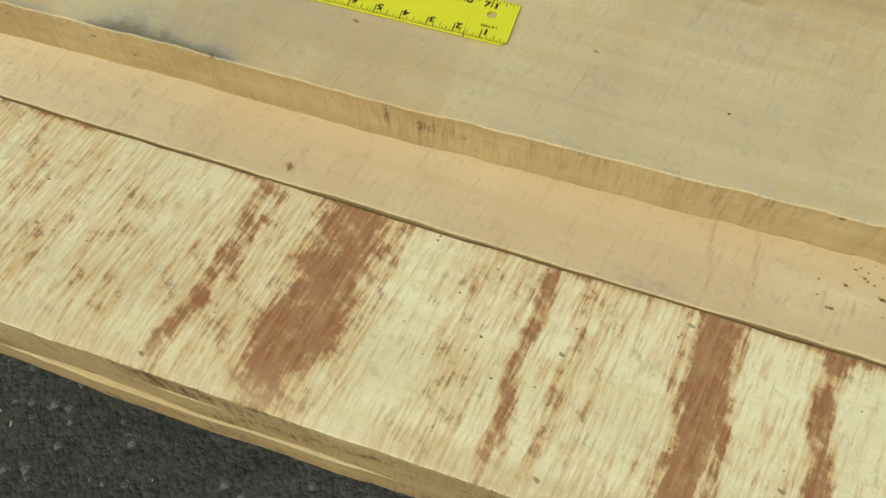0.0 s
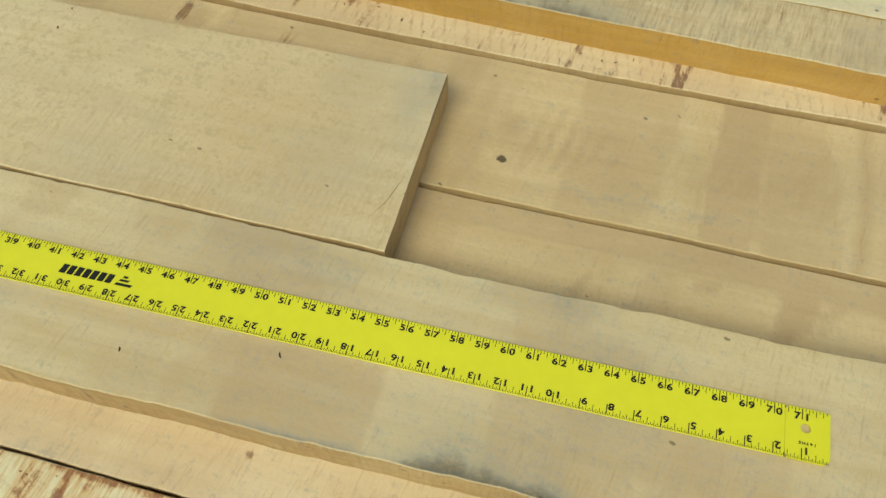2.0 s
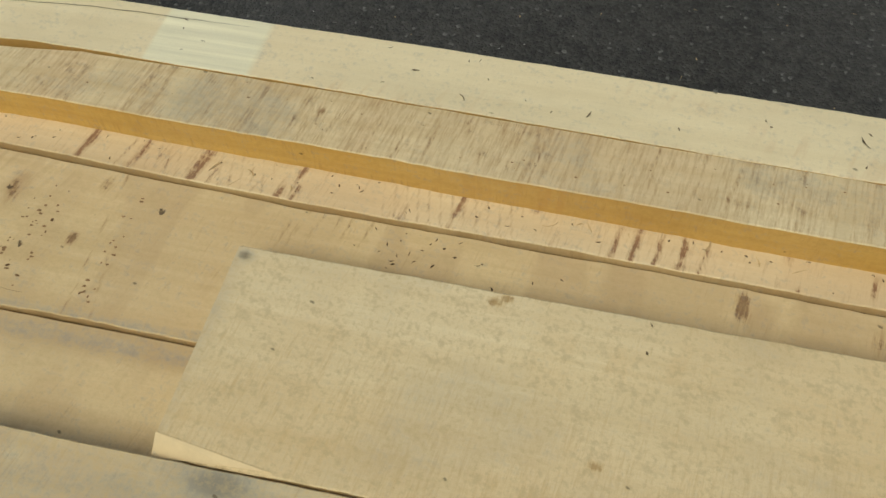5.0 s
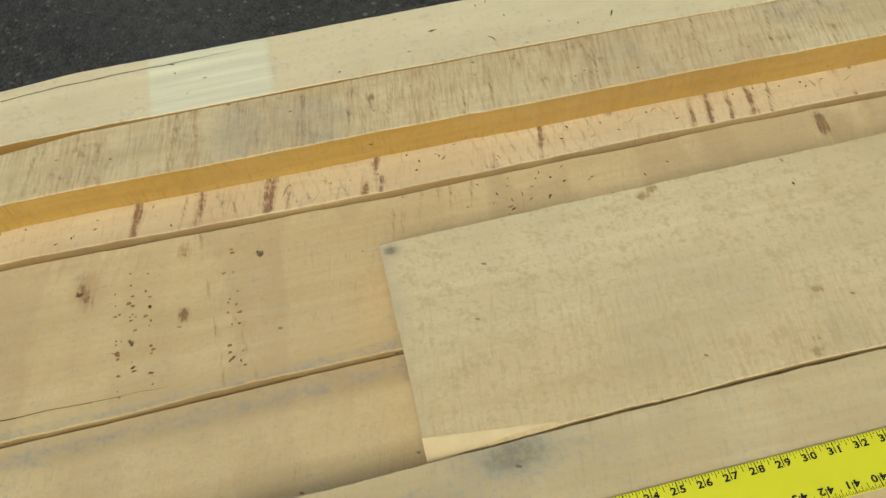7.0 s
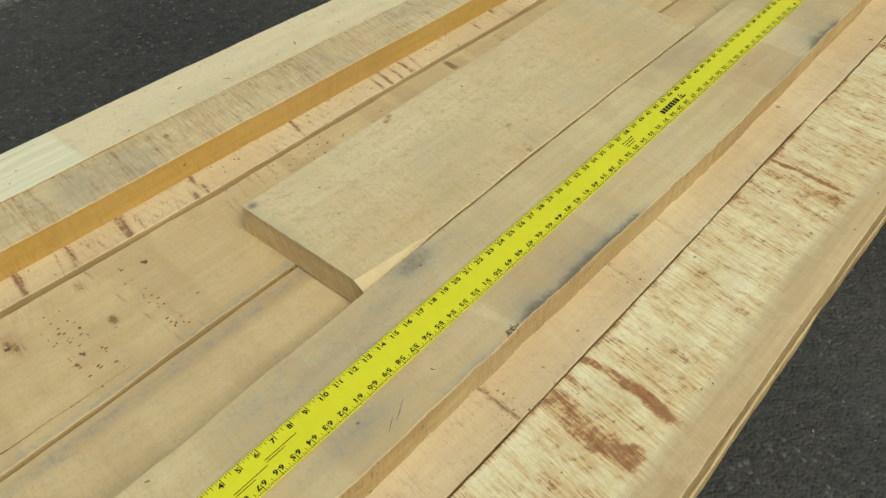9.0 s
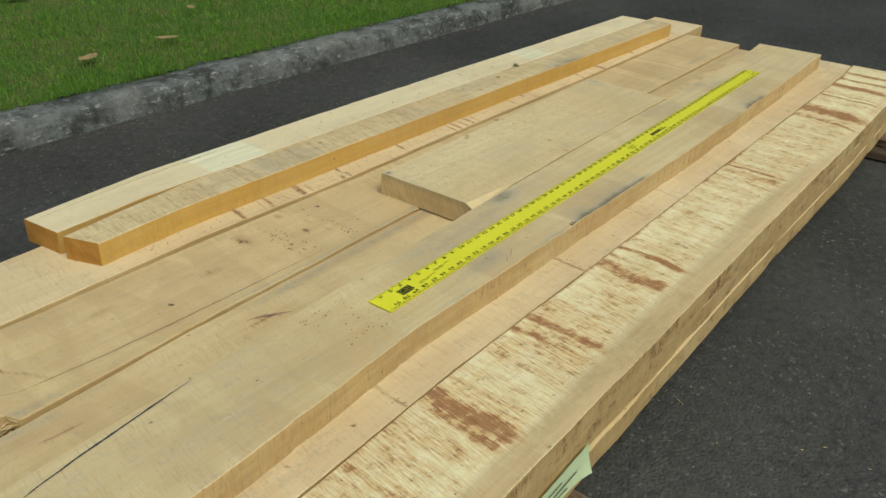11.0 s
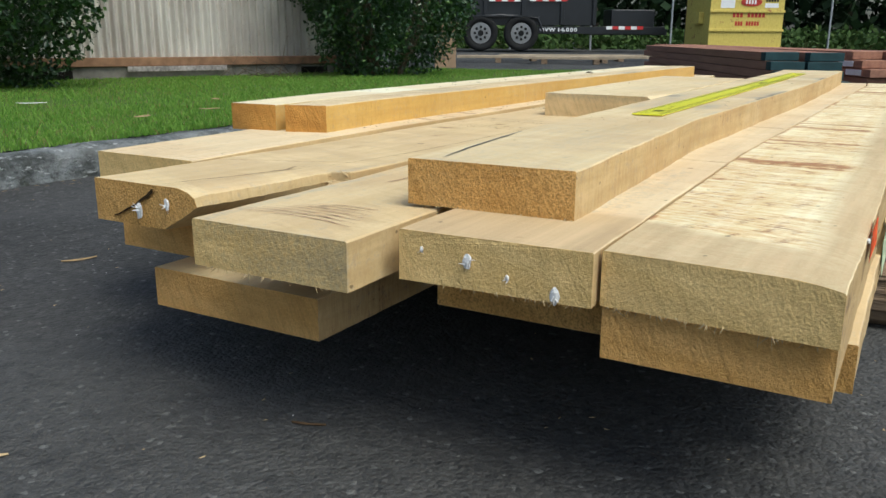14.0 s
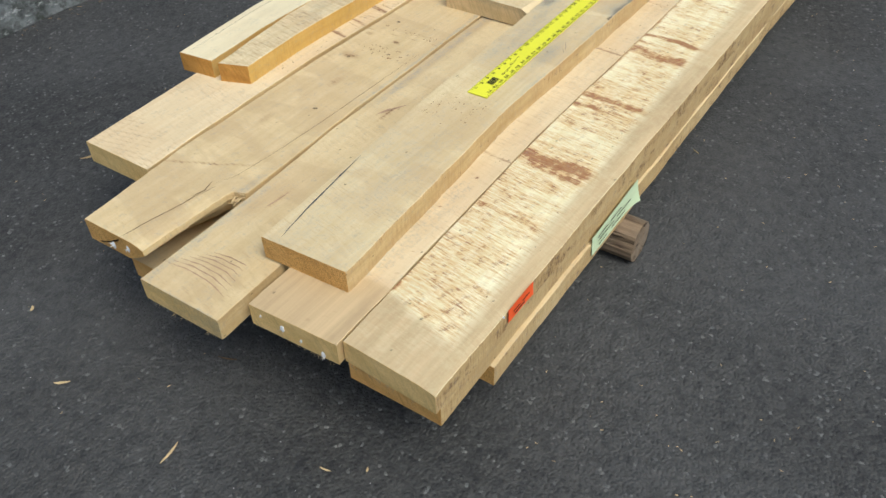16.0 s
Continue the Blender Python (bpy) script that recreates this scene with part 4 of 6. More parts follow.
def outer_marks(X, Y):
    rg = np.random.default_rng(19)
    r = 0.12 + 0.2 * fbm(X * 30, Y * 6, 43)
    r = np.maximum(r, 0.42 * ramp(np.sin((X + 0.2 * Y) * 420 + 4 * fbm(X * 9, Y * 9, 46)), 0.3, 0.9) * ramp(fbm(X * 4, Y * 2, 47), 0.45, 0.6))
    for k in range(70):
        x = rg.uniform(0.1, 2.4)
        r = np.maximum(r, rg.uniform(0.25, 0.8) * band(X, Y, x, rg.uniform(0.003, 0.009), 0.25, 0.5, 400 + k) * ramp(fbm(Y * 22, X * 9, 500 + k), 0.3, 0.6))
    for k, (x, w) in enumerate([(0.845, 0.005), (0.868, 0.008), (0.90, 0.005), (0.925, 0.006), (0.95, 0.003)]):
        r = np.maximum(r, 0.68 * band(X, Y, x, w, 0.2, 0.5, 470 + k))
    return r, 0.0 * X, 0.0 * X


plank("pinkish tan plank with brown cross streaks", -0.545, 2.50, off(SEAM45, 0.002), [(-0.55, 0.698), (0, 0.715), (2.5, 0.66)], Z3 + 0.004, Z4 + 0.007, [W_PEACH, W_SIDE, END_OLD], outer_marks, 9, step=0.003)

# Lower layers.
LOW = dict(step=0.012, across=0.02, rough=0.0014, side_marks=0.7)
plank("tan plank under the bark-streaked plank", -0.690, 2.40, [(-0.70, -0.335), (0, -0.339), (1.1, -0.350), (1.6, -0.360), (2.4, -0.362)], [(-0.70, -0.146), (2.4, -0.16)], Z2, Z3 - 0.001, [W_TAN, W_SIDE, END_LOW], None, 11, **LOW)
plank("tan plank in the middle of the lower layer", -0.635, 2.40, [(-0.5, -0.135), (2.4, -0.135)], [(-0.5, 0.055), (2.4, 0.055)], Z2, Z3 - 0.001, [W_TAN, W_SIDE, END], None, 12, **LOW)
plank("tan plank set back in the lower layer", -0.40, 2.40, [(-0.5, 0.075), (2.4, 0.075)], [(-0.5, 0.26), (2.4, 0.26)], Z2, Z3 - 0.004, [W_TAN, W_SIDE, END], None, 13, **LOW)
plank("tan plank beneath the split plank", -0.63, 2.40, [(-0.75, 0.405), (2.4, 0.36)], [(-0.75, 0.552), (2.4, 0.50)], Z2, Z3 - 0.001, [W_TAN, W_SIDE, END_LOW], None, 14, **LOW)
plank("tan plank beneath the pinkish outer plank", -0.45, 2.40, [(-0.75, 0.562), (2.4, 0.51)], [(-0.75, 0.69), (2.4, 0.66)], Z2, Z3 + 0.002, [W_TAN, W_SIDE, END], None, 15, **LOW)
plank("tan bottom plank set back at its end", -0.537, 2.30, [(-0.6, -0.343), (1.0, -0.350), (1.6, -0.363), (2.4, -0.360)], [(-0.6, -0.15), (2.4, -0.15)], Z1, Z2 - 0.001, [W_TAN, W_SIDE, END], None, 16, **LOW)
plank("tan bottom plank in the stack's middle", -0.40, 2.30, [(-0.6, -0.13), (2.4, -0.13)], [(-0.6, 0.06), (2.4, 0.06)], Z1, Z2 - 0.001, [W_TAN, W_SIDE, END], None, 17, **LOW)
plank("wide tan bottom plank jutting out", -0.685, 2.30, [(-0.75, 0.176), (2.4, 0.17)], [(-0.75, 0.431), (2.4, 0.42)], Z1, Z2 - 0.001, [W_TAN, W_SIDE, END_LOW], None, 18, **LOW)
plank("tan bottom plank on the kerb side", -0.42, 2.30, [(-0.75, 0.46), (2.4, 0.46)], [(-0.75, 0.66), (2.4, 0.65)], Z1, Z2 - 0.001, [W_TAN, W_SIDE, END], None, 19, **LOW)


# Timber bearers under the stack.
def bearer(label, x, w, y0, y1, h, seed, round_off):
    rg = random.Random(seed)
    bm = bmesh.new()
    prev = None
    for k in range(40):
        y = y0 + (y1 - y0) * k / 39
        ring = []
        for s in range(16):
            a = 2 * math.pi * s / 16
            cx, cz = math.cos(a), math.sin(a)
            q = 1.0 / max(abs(cx), abs(cz)) ** round_off
            wob = 1 + 0.09 * noise.noise((cx * 2, y * 6, cz * 2 + seed)) + 0.06 * noise.noise((cx * 9, y * 5, cz * 9 + seed))
            zz = min(max(h / 2 + h / 2 * cz * q * wob, 0.0), h)
            ring.append(bm.verts.new((w / 2 * cx * q * wob, y, zz)))
        if prev:
            for s in range(16):
                bm.faces.new((prev[s], prev[(s + 1) % 16], ring[(s + 1) % 16], ring[s]))
        else:
            bm.faces.new(ring[::-1])
        prev = ring
    bm.faces.new(prev)
    bmesh.ops.recalc_face_normals(bm, faces=bm.faces)
    ob = part("wooden_bearer", bm, M_LOG)
    ob.matrix_world = pose(x, 0, 0)
    return tagged(ob, label, "bearer", "bearers under the stack")


bearer("weathered round-edged brown timber bearer on the asphalt", 0.015, 0.095, -0.392, 0.68, Z1, 1, 0.14)
bearer("cracked reddish brown timber bearer on the asphalt", 2.17, 0.10, -0.50, 0.66, Z1, 2, 0.6)

# ---- yellow ruler ----
INCH = 0.0254
RW, RL, RT = 2 * INCH, 72 * INCH, 0.0022
ruler = thing("ruler", (0, 0, Z5 + 0.0012), "long bright yellow metal ruler lying on the plank", "ruler")


def plate_with_hole(x0, x1, hole_x, hole_y, r, closed_end):
    """A piece of the ruler with a round hole."""
    bm = bmesh.new()
    n = 32
    rings = []
    for z in (0, RT):
        out, inn = [], []
        for s in range(n):
            a = 2 * math.pi * (s + 0.5) / n
            dx, dy = math.cos(a), math.sin(a)
            t = min(((x1 if dx > 0 else x0) - hole_x) / dx if abs(dx) > 1e-6 else 9, ((RW if dy > 0 else 0) - hole_y) / dy if abs(dy) > 1e-6 else 9)
            out.append(bm.verts.new((hole_x + dx * t, hole_y + dy * t, z)))
            inn.append(bm.verts.new((hole_x + dx * r, hole_y + dy * r, z)))
        rings.append((out, inn))
    (o0, i0), (o1, i1) = rings
    for s in range(n):
        q = (s + 1) % n
        bm.faces.new((o0[s], i0[s], i0[q], o0[q]))
        bm.faces.new((o1[s], o1[q], i1[q], i1[s]))
        bm.faces.new((o0[s], o0[q], o1[q], o1[s]))
        bm.faces.new((i0[s], i1[s], i1[q], i0[q]))
    return bm


bm = plate_with_hole(RL - 1.6 * INCH, RL, RL - 0.87 * INCH, 0.62 * RW, 0.0046, True)
part("ruler_end", bm, M_YELLOW, ruler)
part("blade", box(0, RL - 1.6 * INCH, 0, RW, 0, RT, 0.0005), M_YELLOW, ruler)

ticks_v, ticks_f = [], []


def flat_bar(x0, x1, y0, y1, z, lean=0.0):
    k = len(ticks_v)
    ticks_v.extend([(x0, y0, z), (x1, y0, z), (x1 + lean, y1, z), (x0 + lean, y1, z)])
    ticks_f.append((k, k + 1, k + 2, k + 3))


TZ = RT + 0.00025
for k in range(1, 72 * 8):
    ln = 0.45 if k % 8 == 0 else 0.27 if k % 4 == 0 else 0.22 if k % 2 == 0 else 0.13
    x, hw = k * INCH / 8, 0.0005 if k % 8 == 0 else 0.0003
    flat_bar(x - hw, x + hw, RW - ln * INCH, RW - 0.0006, TZ)
for k in range(1, 72 * 16):
    ln = 0.45 if k % 16 == 0 else 0.30 if k % 8 == 0 else 0.22 if k % 4 == 0 else 0.15 if k % 2 == 0 else 0.09
    x, hw = k * INCH / 16, 0.0005 if k % 16 == 0 else 0.00028
    flat_bar(x - hw, x + hw, 0.0006, ln * INCH, TZ)
grad = new("graduation_print", raw_mesh("graduation_print", ticks_v, ticks_f, [M_BLACK]))
grad.parent = ruler
tagged(grad, "fine black inch graduations", kind="stuff")
ticks_v, ticks_f = [], []
# Printed mark, barcode and lines of print too small to read.
for k in range(7):
    flat_bar(1.056 + 0.0085 * k, 1.056 + 0.0085 * k + 0.0068, 0.0195, 0.0300, TZ, 0.002)
flat_bar(1.118, 1.136, 0.0195, 0.0225, TZ, 0.002)
flat_bar(1.121, 1.131, 0.0245, 0.0270, TZ, 0.002)
flat_bar(1.124, 1.129, 0.0285, 0.0310, TZ, 0.001)
for k in range(16):
    flat_bar(0.052 + 0.002 * k, 0.0532 + 0.002 * k + 0.0004 * (k % 3), 0.016, 0.034, TZ)
for k in range(4):
    flat_bar(0.10 + 0.05 * (k > 1), 0.128 + 0.05 * (k > 1) + 0.02 * (k % 2), 0.019 + 0.0035 * k, 0.0200 + 0.0035 * k, TZ)
for k in range(3):
    flat_bar(0.93, 0.955 + 0.004 * k, 0.019 + 0.005 * k, 0.0205 + 0.005 * k, TZ)
marks_ob = new("printed_mark", raw_mesh("printed_mark", ticks_v, ticks_f, [M_BLACK]))
marks_ob.parent = ruler
tagged(marks_ob, "black printed maker's mark and barcode", kind="stuff")


def glyphs(chars, size):
    """Flat meshes of single characters in the built-in font, centred."""
    made = {}
    for ch in chars:
        cu = bpy.data.curves.new("glyph", "FONT")
        cu.body, cu.size, cu.align_x = ch, size, "CENTER"
        cu.resolution_u = 3
        cu.offset = 0.00035 * size / 0.0098
        tmp = bpy.data.objects.new("glyph", cu)
        scene.collection.objects.link(tmp)
        dg = bpy.context.evaluated_depsgraph_get()
        me = bpy.data.meshes.new_from_object(tmp.evaluated_get(dg))
        v = np.array([tuple(p.co) for p in me.vertices])
        v[:, 1] -= (v[:, 1].min() + v[:, 1].max()) / 2
        v[:, 0] -= (v[:, 0].min() + v[:, 0].max()) / 2
        made[ch] = (v, [tuple(p.vertices) for p in me.polygons])
        bpy.data.objects.remove(tmp)
        bpy.data.curves.remove(cu)
        bpy.data.meshes.remove(me)
    return made


DIGITS = glyphs("0123456789THSGVW,", 0.0098)


def lettering(name, entries, parent, material, z):
    """entries: character, x, y, scale, upside down."""
    vs, fs = [], []
    for ch, x, y, s, flip in entries:
        v, f = DIGITS[ch]
        sg = -s if flip else s
        k = len(vs)
        vs.extend([(x + sg * a * 1.25, y + sg * b, z) for a, b, _ in v])
        fs.extend([tuple(k + q for q in p) for p in f])
    ob = new(name, raw_mesh(name, vs, fs, [material]))
    ob.parent = parent
    return ob


entries = []
for k in range(1, 72):
    txt = str(k)
    for q, ch in enumerate(txt):
        d = (q - (len(txt) - 1) / 2) * 0.34 * INCH if len(txt) == 2 else -0.16 * INCH
        entries.append((ch, k * INCH + d, RW - 0.33 * INCH, 0.95, False))
        entries.append((ch, RL - k * INCH - d, 0.37 * INCH, 0.95, True))
for q, ch in enumerate("16THS"):
    entries.append((ch, RL - 0.80 * INCH - (q - 2) * 0.135 * INCH, 0.66 * INCH, 0.38, True))
tagged(lettering("numeral_print", entries, ruler, M_BLACK, TZ), "black printed inch numbers", kind="stuff")

# ---- small things on the stack ----
def ribbon(name, points, width, z, material, parent=None, label="", seed=0, lift=0.0004):
    """A thin flat line lying on a surface, with uneven width."""
    vs, fs = [], []
    pts = []
    for (x0, y0), (x1, y1) in zip(points, points[1:]):
        n = max(2, int(math.hypot(x1 - x0, y1 - y0) / 0.006))
        pts += [(x0 + (x1 - x0) * k / n, y0 + (y1 - y0) * k / n) for k in range(n)]
    pts.append(points[-1])
    for k, (x, y) in enumerate(pts):
        a, b = pts[max(k - 1, 0)], pts[min(k + 1, len(pts) - 1)]
        d = Vector((b[0] - a[0], b[1] - a[1], 0)).normalized()
        w = width / 2 * (0.6 + 0.8 * abs(noise.noise((k * 0.37, seed, 0.5)))) * min(1, 3 * k / len(pts) + 0.25, 3 * (len(pts) - 1 - k) / len(pts) + 0.25)
        o = 0.0012 * noise.noise((k * 0.21, seed, 7.5))
        rise = 0.013 * max(0.0, (-0.25 - x) / 0.48) ** 1.6 if parent is SPLIT else 0.0
        vs += [(x - d.y * (w + o), y + d.x * (w + o), z + rise + lift), (x + d.y * (w - o), y - d.x * (w - o), z + rise + lift)]
        if k:
            q = len(vs)
            fs.append((q - 4, q - 2, q - 1, q - 3))
    ob = new(name, raw_mesh(name, vs, fs, [material]))
    if parent is not None:
        ob.parent = parent
        ob.matrix_parent_inverse = parent.matrix_world.inverted()
    return tagged(ob, label)


bpy.context.view_layer.update()
M_CRACK = plain("dark_open_crack", (0.06, 0.035, 0.015), 0.9, 0.1, 0, 0.4, 300.0, 0.0)
ribbon("crayon_line", [(-0.592, 0.074), (-0.54, 0.083), (-0.477, 0.091), (-0.40, 0.099), (-0.314, 0.107)], 0.0035, Z5 + 0.0006, M_PENCIL, RULED, "blue-black crayon line")
for k, pts in enumerate([[(0.268, -0.05), (0.288, -0.038)], [(0.285, -0.046), (0.315, -0.03)]]):
    ribbon("pencil_scrawl", pts, 0.0009, Z5 + 0.0006, M_PENCIL, RULED, seed=k)
ribbon("crack", [(-0.726, 0.369), (-0.70, 0.366), (-0.66, 0.362), (-0.60, 0.352), (-0.55, 0.346), (-0.51, 0.336)], 0.002, Z4 + 0.0006, M_CRACK, SPLIT, "open split along the grain", 3)

def end_crack(points, width, x, owner):
    """A gaping dark crack across a sawn end: points (y, z) from top to bottom."""
    vs, fs = [], []
    for k, (y, z) in enumerate(points):
        w = width * (1.0 - 0.75 * k / (len(points) - 1)) * (0.8 + 0.4 * noise.noise((k * 0.9, 3.1, 0.2)))
        vs += [(x, y - 0.5 * w, z - 0.5 * w), (x, y + 0.5 * w, z + 0.5 * w), (x + 0.004, y, z)]
        if k:
            q = len(vs) - 6
            fs += [(q, q + 3, q + 4, q + 1), (q + 2, q + 5, q + 3, q), (q + 1, q + 4, q + 5, q + 2)]
    ob = new("end_crack", raw_mesh("end_crack", vs, fs, [M_CRACK]))
    ob.parent = owner
    ob.matrix_parent_inverse = owner.matrix_world.inverted()
    return tagged(ob, "dark crack across the sawn end")


end_crack([(0.374, 0.252), (0.383, 0.244), (0.392, 0.240), (0.404, 0.232), (0.418, 0.226), (0.432, 0.219), (0.442, 0.216)], 0.0038, -0.7275, SPLIT)
ribbon("crack", [(-0.50, 0.345), (-0.458, 0.327), (-0.36, 0.318), (-0.186, 0.308), (0.0, 0.302), (0.16, 0.297)], 0.0012, Z4 + 0.0006, M_CRACK, SPLIT, "", 5)
ribbon("crack", [(-0.56, 0.352), (-0.53, 0.345), (-0.50, 0.356)], 0.003, Z4 + 0.0006, M_CRACK, SPLIT, "", 6)
ribbon("crack", [(1.372, 0.22), (1.362, 0.185), (1.347, 0.16)], 0.0006, Z5 + 0.0014, M_CRACK, SHORT, "", 7)
ribbon("crack", [(-0.19, 0.728), (0.05, 0.745), (0.30, 0.744)], 0.0012, Z5 + 0.0046, M_CRACK, None, "", 8)
bpy.data.objects["crack.004"].parent = None
tagged(bpy.data.objects["crack.004"], "fine dark crack along the pale outer plank", "crack")

M_SCRATCH = plain("brown_rubbed_scratch", (0.46, 0.30, 0.19), 0.85, 0.15, 0, 0.3, 250.0, 0.0)
TANB = [o for o in scene.objects if o.name.startswith("timber_plank") and "scratches" in o["label"]][0]
for k in range(7):
    x = -0.712 + 0.011 * k
    ribbon("scratch", [(x - 0.004, 0.262 - 0.010 * k), (x + 0.003, 0.215 - 0.008 * k), (x + 0.002, 0.16 - 0.006 * k), (x - 0.012 + 0.002 * k, 0.10 + 0.004 * k)], 0.0026, Z4 - 0.0034, M_SCRATCH, TANB, "", 20 + k)
ribbon("scratch", [(-0.50, 0.212), (-0.47, 0.207), (-0.432, 0.202)], 0.004, Z4 - 0.0034, M_SCRATCH, TANB, "", 31)
for k in range(4):
    ribbon("scratch", [(-0.115 + 0.012 * k, 0.225 - 0.006 * k), (-0.075 + 0.01 * k, 0.213 - 0.008 * k)], 0.0045, Z4 - 0.0034, M_SCRATCH, TANB, "", 33 + k)

# The fresh pale chamfer at the short plank's corner.
bm = bmesh.new()
ring = [bm.verts.new(p) for p in ((0.4175, 0.150, Z5 + 0.0018), (0.545, 0.134, Z5 + 0.0018), (0.50, 0.132, Z5 - 0.001), (0.4175, 0.1275, Z5 - 0.012))]
low = [bm.verts.new((v.co.x + 0.001, v.co.y + 0.001, v.co.z - 0.004)) for v in ring]
bm.faces.new(ring[::-1])
bm.faces.new(low)
for k in range(4):
    bm.faces.new((ring[k], ring[(k + 1) % 4], low[(k + 1) % 4], low[k]))
bmesh.ops.recalc_face_normals(bm, faces=bm.faces)
M_FRESH = plain("fresh_pale_cut", (0.74, 0.58, 0.34), 0.8, 0.2, 0, 0.12, 60.0, 0.2)
cut = part("fresh_cut", bm, M_FRESH, SHORT, "pale freshly split corner")
cut.matrix_parent_inverse = SHORT.matrix_world.inverted()


def sliver(bm, p, d, length, width, rg):
    """A thin bent splinter from p along d."""
    d = Vector(d).normalized()
    side = d.cross(Vector((rg.uniform(-1, 1), rg.uniform(-1, 1), rg.uniform(-1, 1)))).normalized()
    up = d.cross(side)
    bend = rg.uniform(-0.4, 0.4)
    rings = []
    for k in range(4):
        t = k / 3
        c = Vector(p) + d * length * t + side * bend * length * t * t
        w = width * (1 - 0.75 * t)
        rings.append([bm.verts.new(c + side * w), bm.verts.new(c + up * w * 0.5), bm.verts.new(c - side * w), bm.verts.new(c - up * w * 0.5)])
    for a, b in zip(rings, rings[1:]):
        for q in range(4):
            bm.faces.new((a[q], a[(q + 1) % 4], b[(q + 1) % 4], b[q]))
    bm.faces.new(rings[0][::-1])
    bm.faces.new(rings[-1])


def fuzz(owner, label, x, y0, y1, z, count, seed):
    """Saw fuzz hanging from the lower edge of a sawn end."""
    rg = random.Random(seed)
    bm = bmesh.new()
    for _ in range(count):
        sliver(bm, (x + rg.uniform(-0.001, 0.004), rg.uniform(y0, y1), z + rg.uniform(0, 0.002)), (rg.uniform(-0.7, 0.3), rg.uniform(-0.7, 0.7), rg.uniform(-1, -0.2)), rg.uniform(0.002, 0.007) * (2.0 if rg.random() < 0.1 else 1), 0.0006, rg)
    ob = part("saw_fuzz", bm, M_CHIP, owner, label)
    ob.matrix_parent_inverse = owner.matrix_world.inverted()
    return tagged(ob, kind="stuff")


PL = [o for o in scene.objects if o.name.startswith("timber_plank")]
BARK, PEACH, TANP = PL[0], PL[1], [o for o in PL if "scratches" in o["label"]][0]
fuzz(RULED, "torn saw fuzz", -0.606, -0.08, 0.10, Z4, 90, 1)
fuzz(BARK, "torn saw fuzz", -0.701, -0.335, -0.15, Z3, 60, 2)
fuzz(PEACH, "torn saw fuzz", -0.713, -0.14, 0.045, Z3, 40, 3)
fuzz(TANP, "torn saw fuzz", -0.773, 0.075, 0.26, Z3 - 0.003, 40, 4)

# Torn fibres where the split plank lost its corner.
rg = random.Random(8)
bm = bmesh.new()
for _ in range(70):
    sliver(bm, (-0.492 + rg.uniform(-0.006, 0.006), rg.uniform(0.270, 0.300), rg.uniform(Z3 + 0.006, Z4 - 0.002)), (-1, rg.uniform(-0.2, 0.5), rg.uniform(-0.3, 0.3)), rg.uniform(0.006, 0.03), 0.0022, rg)
ob = part("torn_fibre", bm, M_CHIP, SPLIT, "torn brown fibres")
ob.matrix_parent_inverse = SPLIT.matrix_world.inverted()
tagged(ob, kind="stuff")


def scrap(owner, x, y, z, seed, size=0.007):
    """A crumpled scrap of white paper under a staple on a plank's end."""
    rg = random.Random(seed)
    bm = bmesh.new()
    bmesh.ops.create_icosphere(bm, subdivisions=2, radius=1.0)
    for v in bm.verts:
        k = 1 + 0.5 * noise.noise(v.co * 2.3 + Vector((seed, 0, 0)))
        v.co = Vector((v.co.x * 0.0016 * k, v.co.y * size * 0.55 * k, v.co.z * size * k))
    for _ in range(4):
        sliver(bm, (0, rg.uniform(-0.003, 0.003), rg.uniform(-0.004, 0.004)), (rg.uniform(-1, -0.2), rg.uniform(-1, 1), rg.uniform(-1, 1)), 1.1 * size, 0.13 * size, rg)
    ob = part("paper_scrap", bm, M_WHITE, owner, "white torn paper scrap")
    ob.matrix_parent_inverse = owner.matrix_world.inverted()
    ob.matrix_basis = pose(x, y, z)


scrap(PEACH, -0.7145, -0.023, 0.222, 1, 0.008)
scrap(PEACH, -0.7095, -0.108, 0.201, 2, 0.008)
scrap(PEACH, -0.7125, -0.063, 0.212, 6, 0.003)
scrap(PEACH, -0.716, 0.025, 0.228, 7, 0.003)
scrap(SPLIT, -0.7275, 0.398, 0.226, 3, 0.009)
scrap(SPLIT, -0.7275, 0.352, 0.238, 4, 0.007)
scrap(BARK, -0.50, -0.3395, 0.236, 5, 0.003)


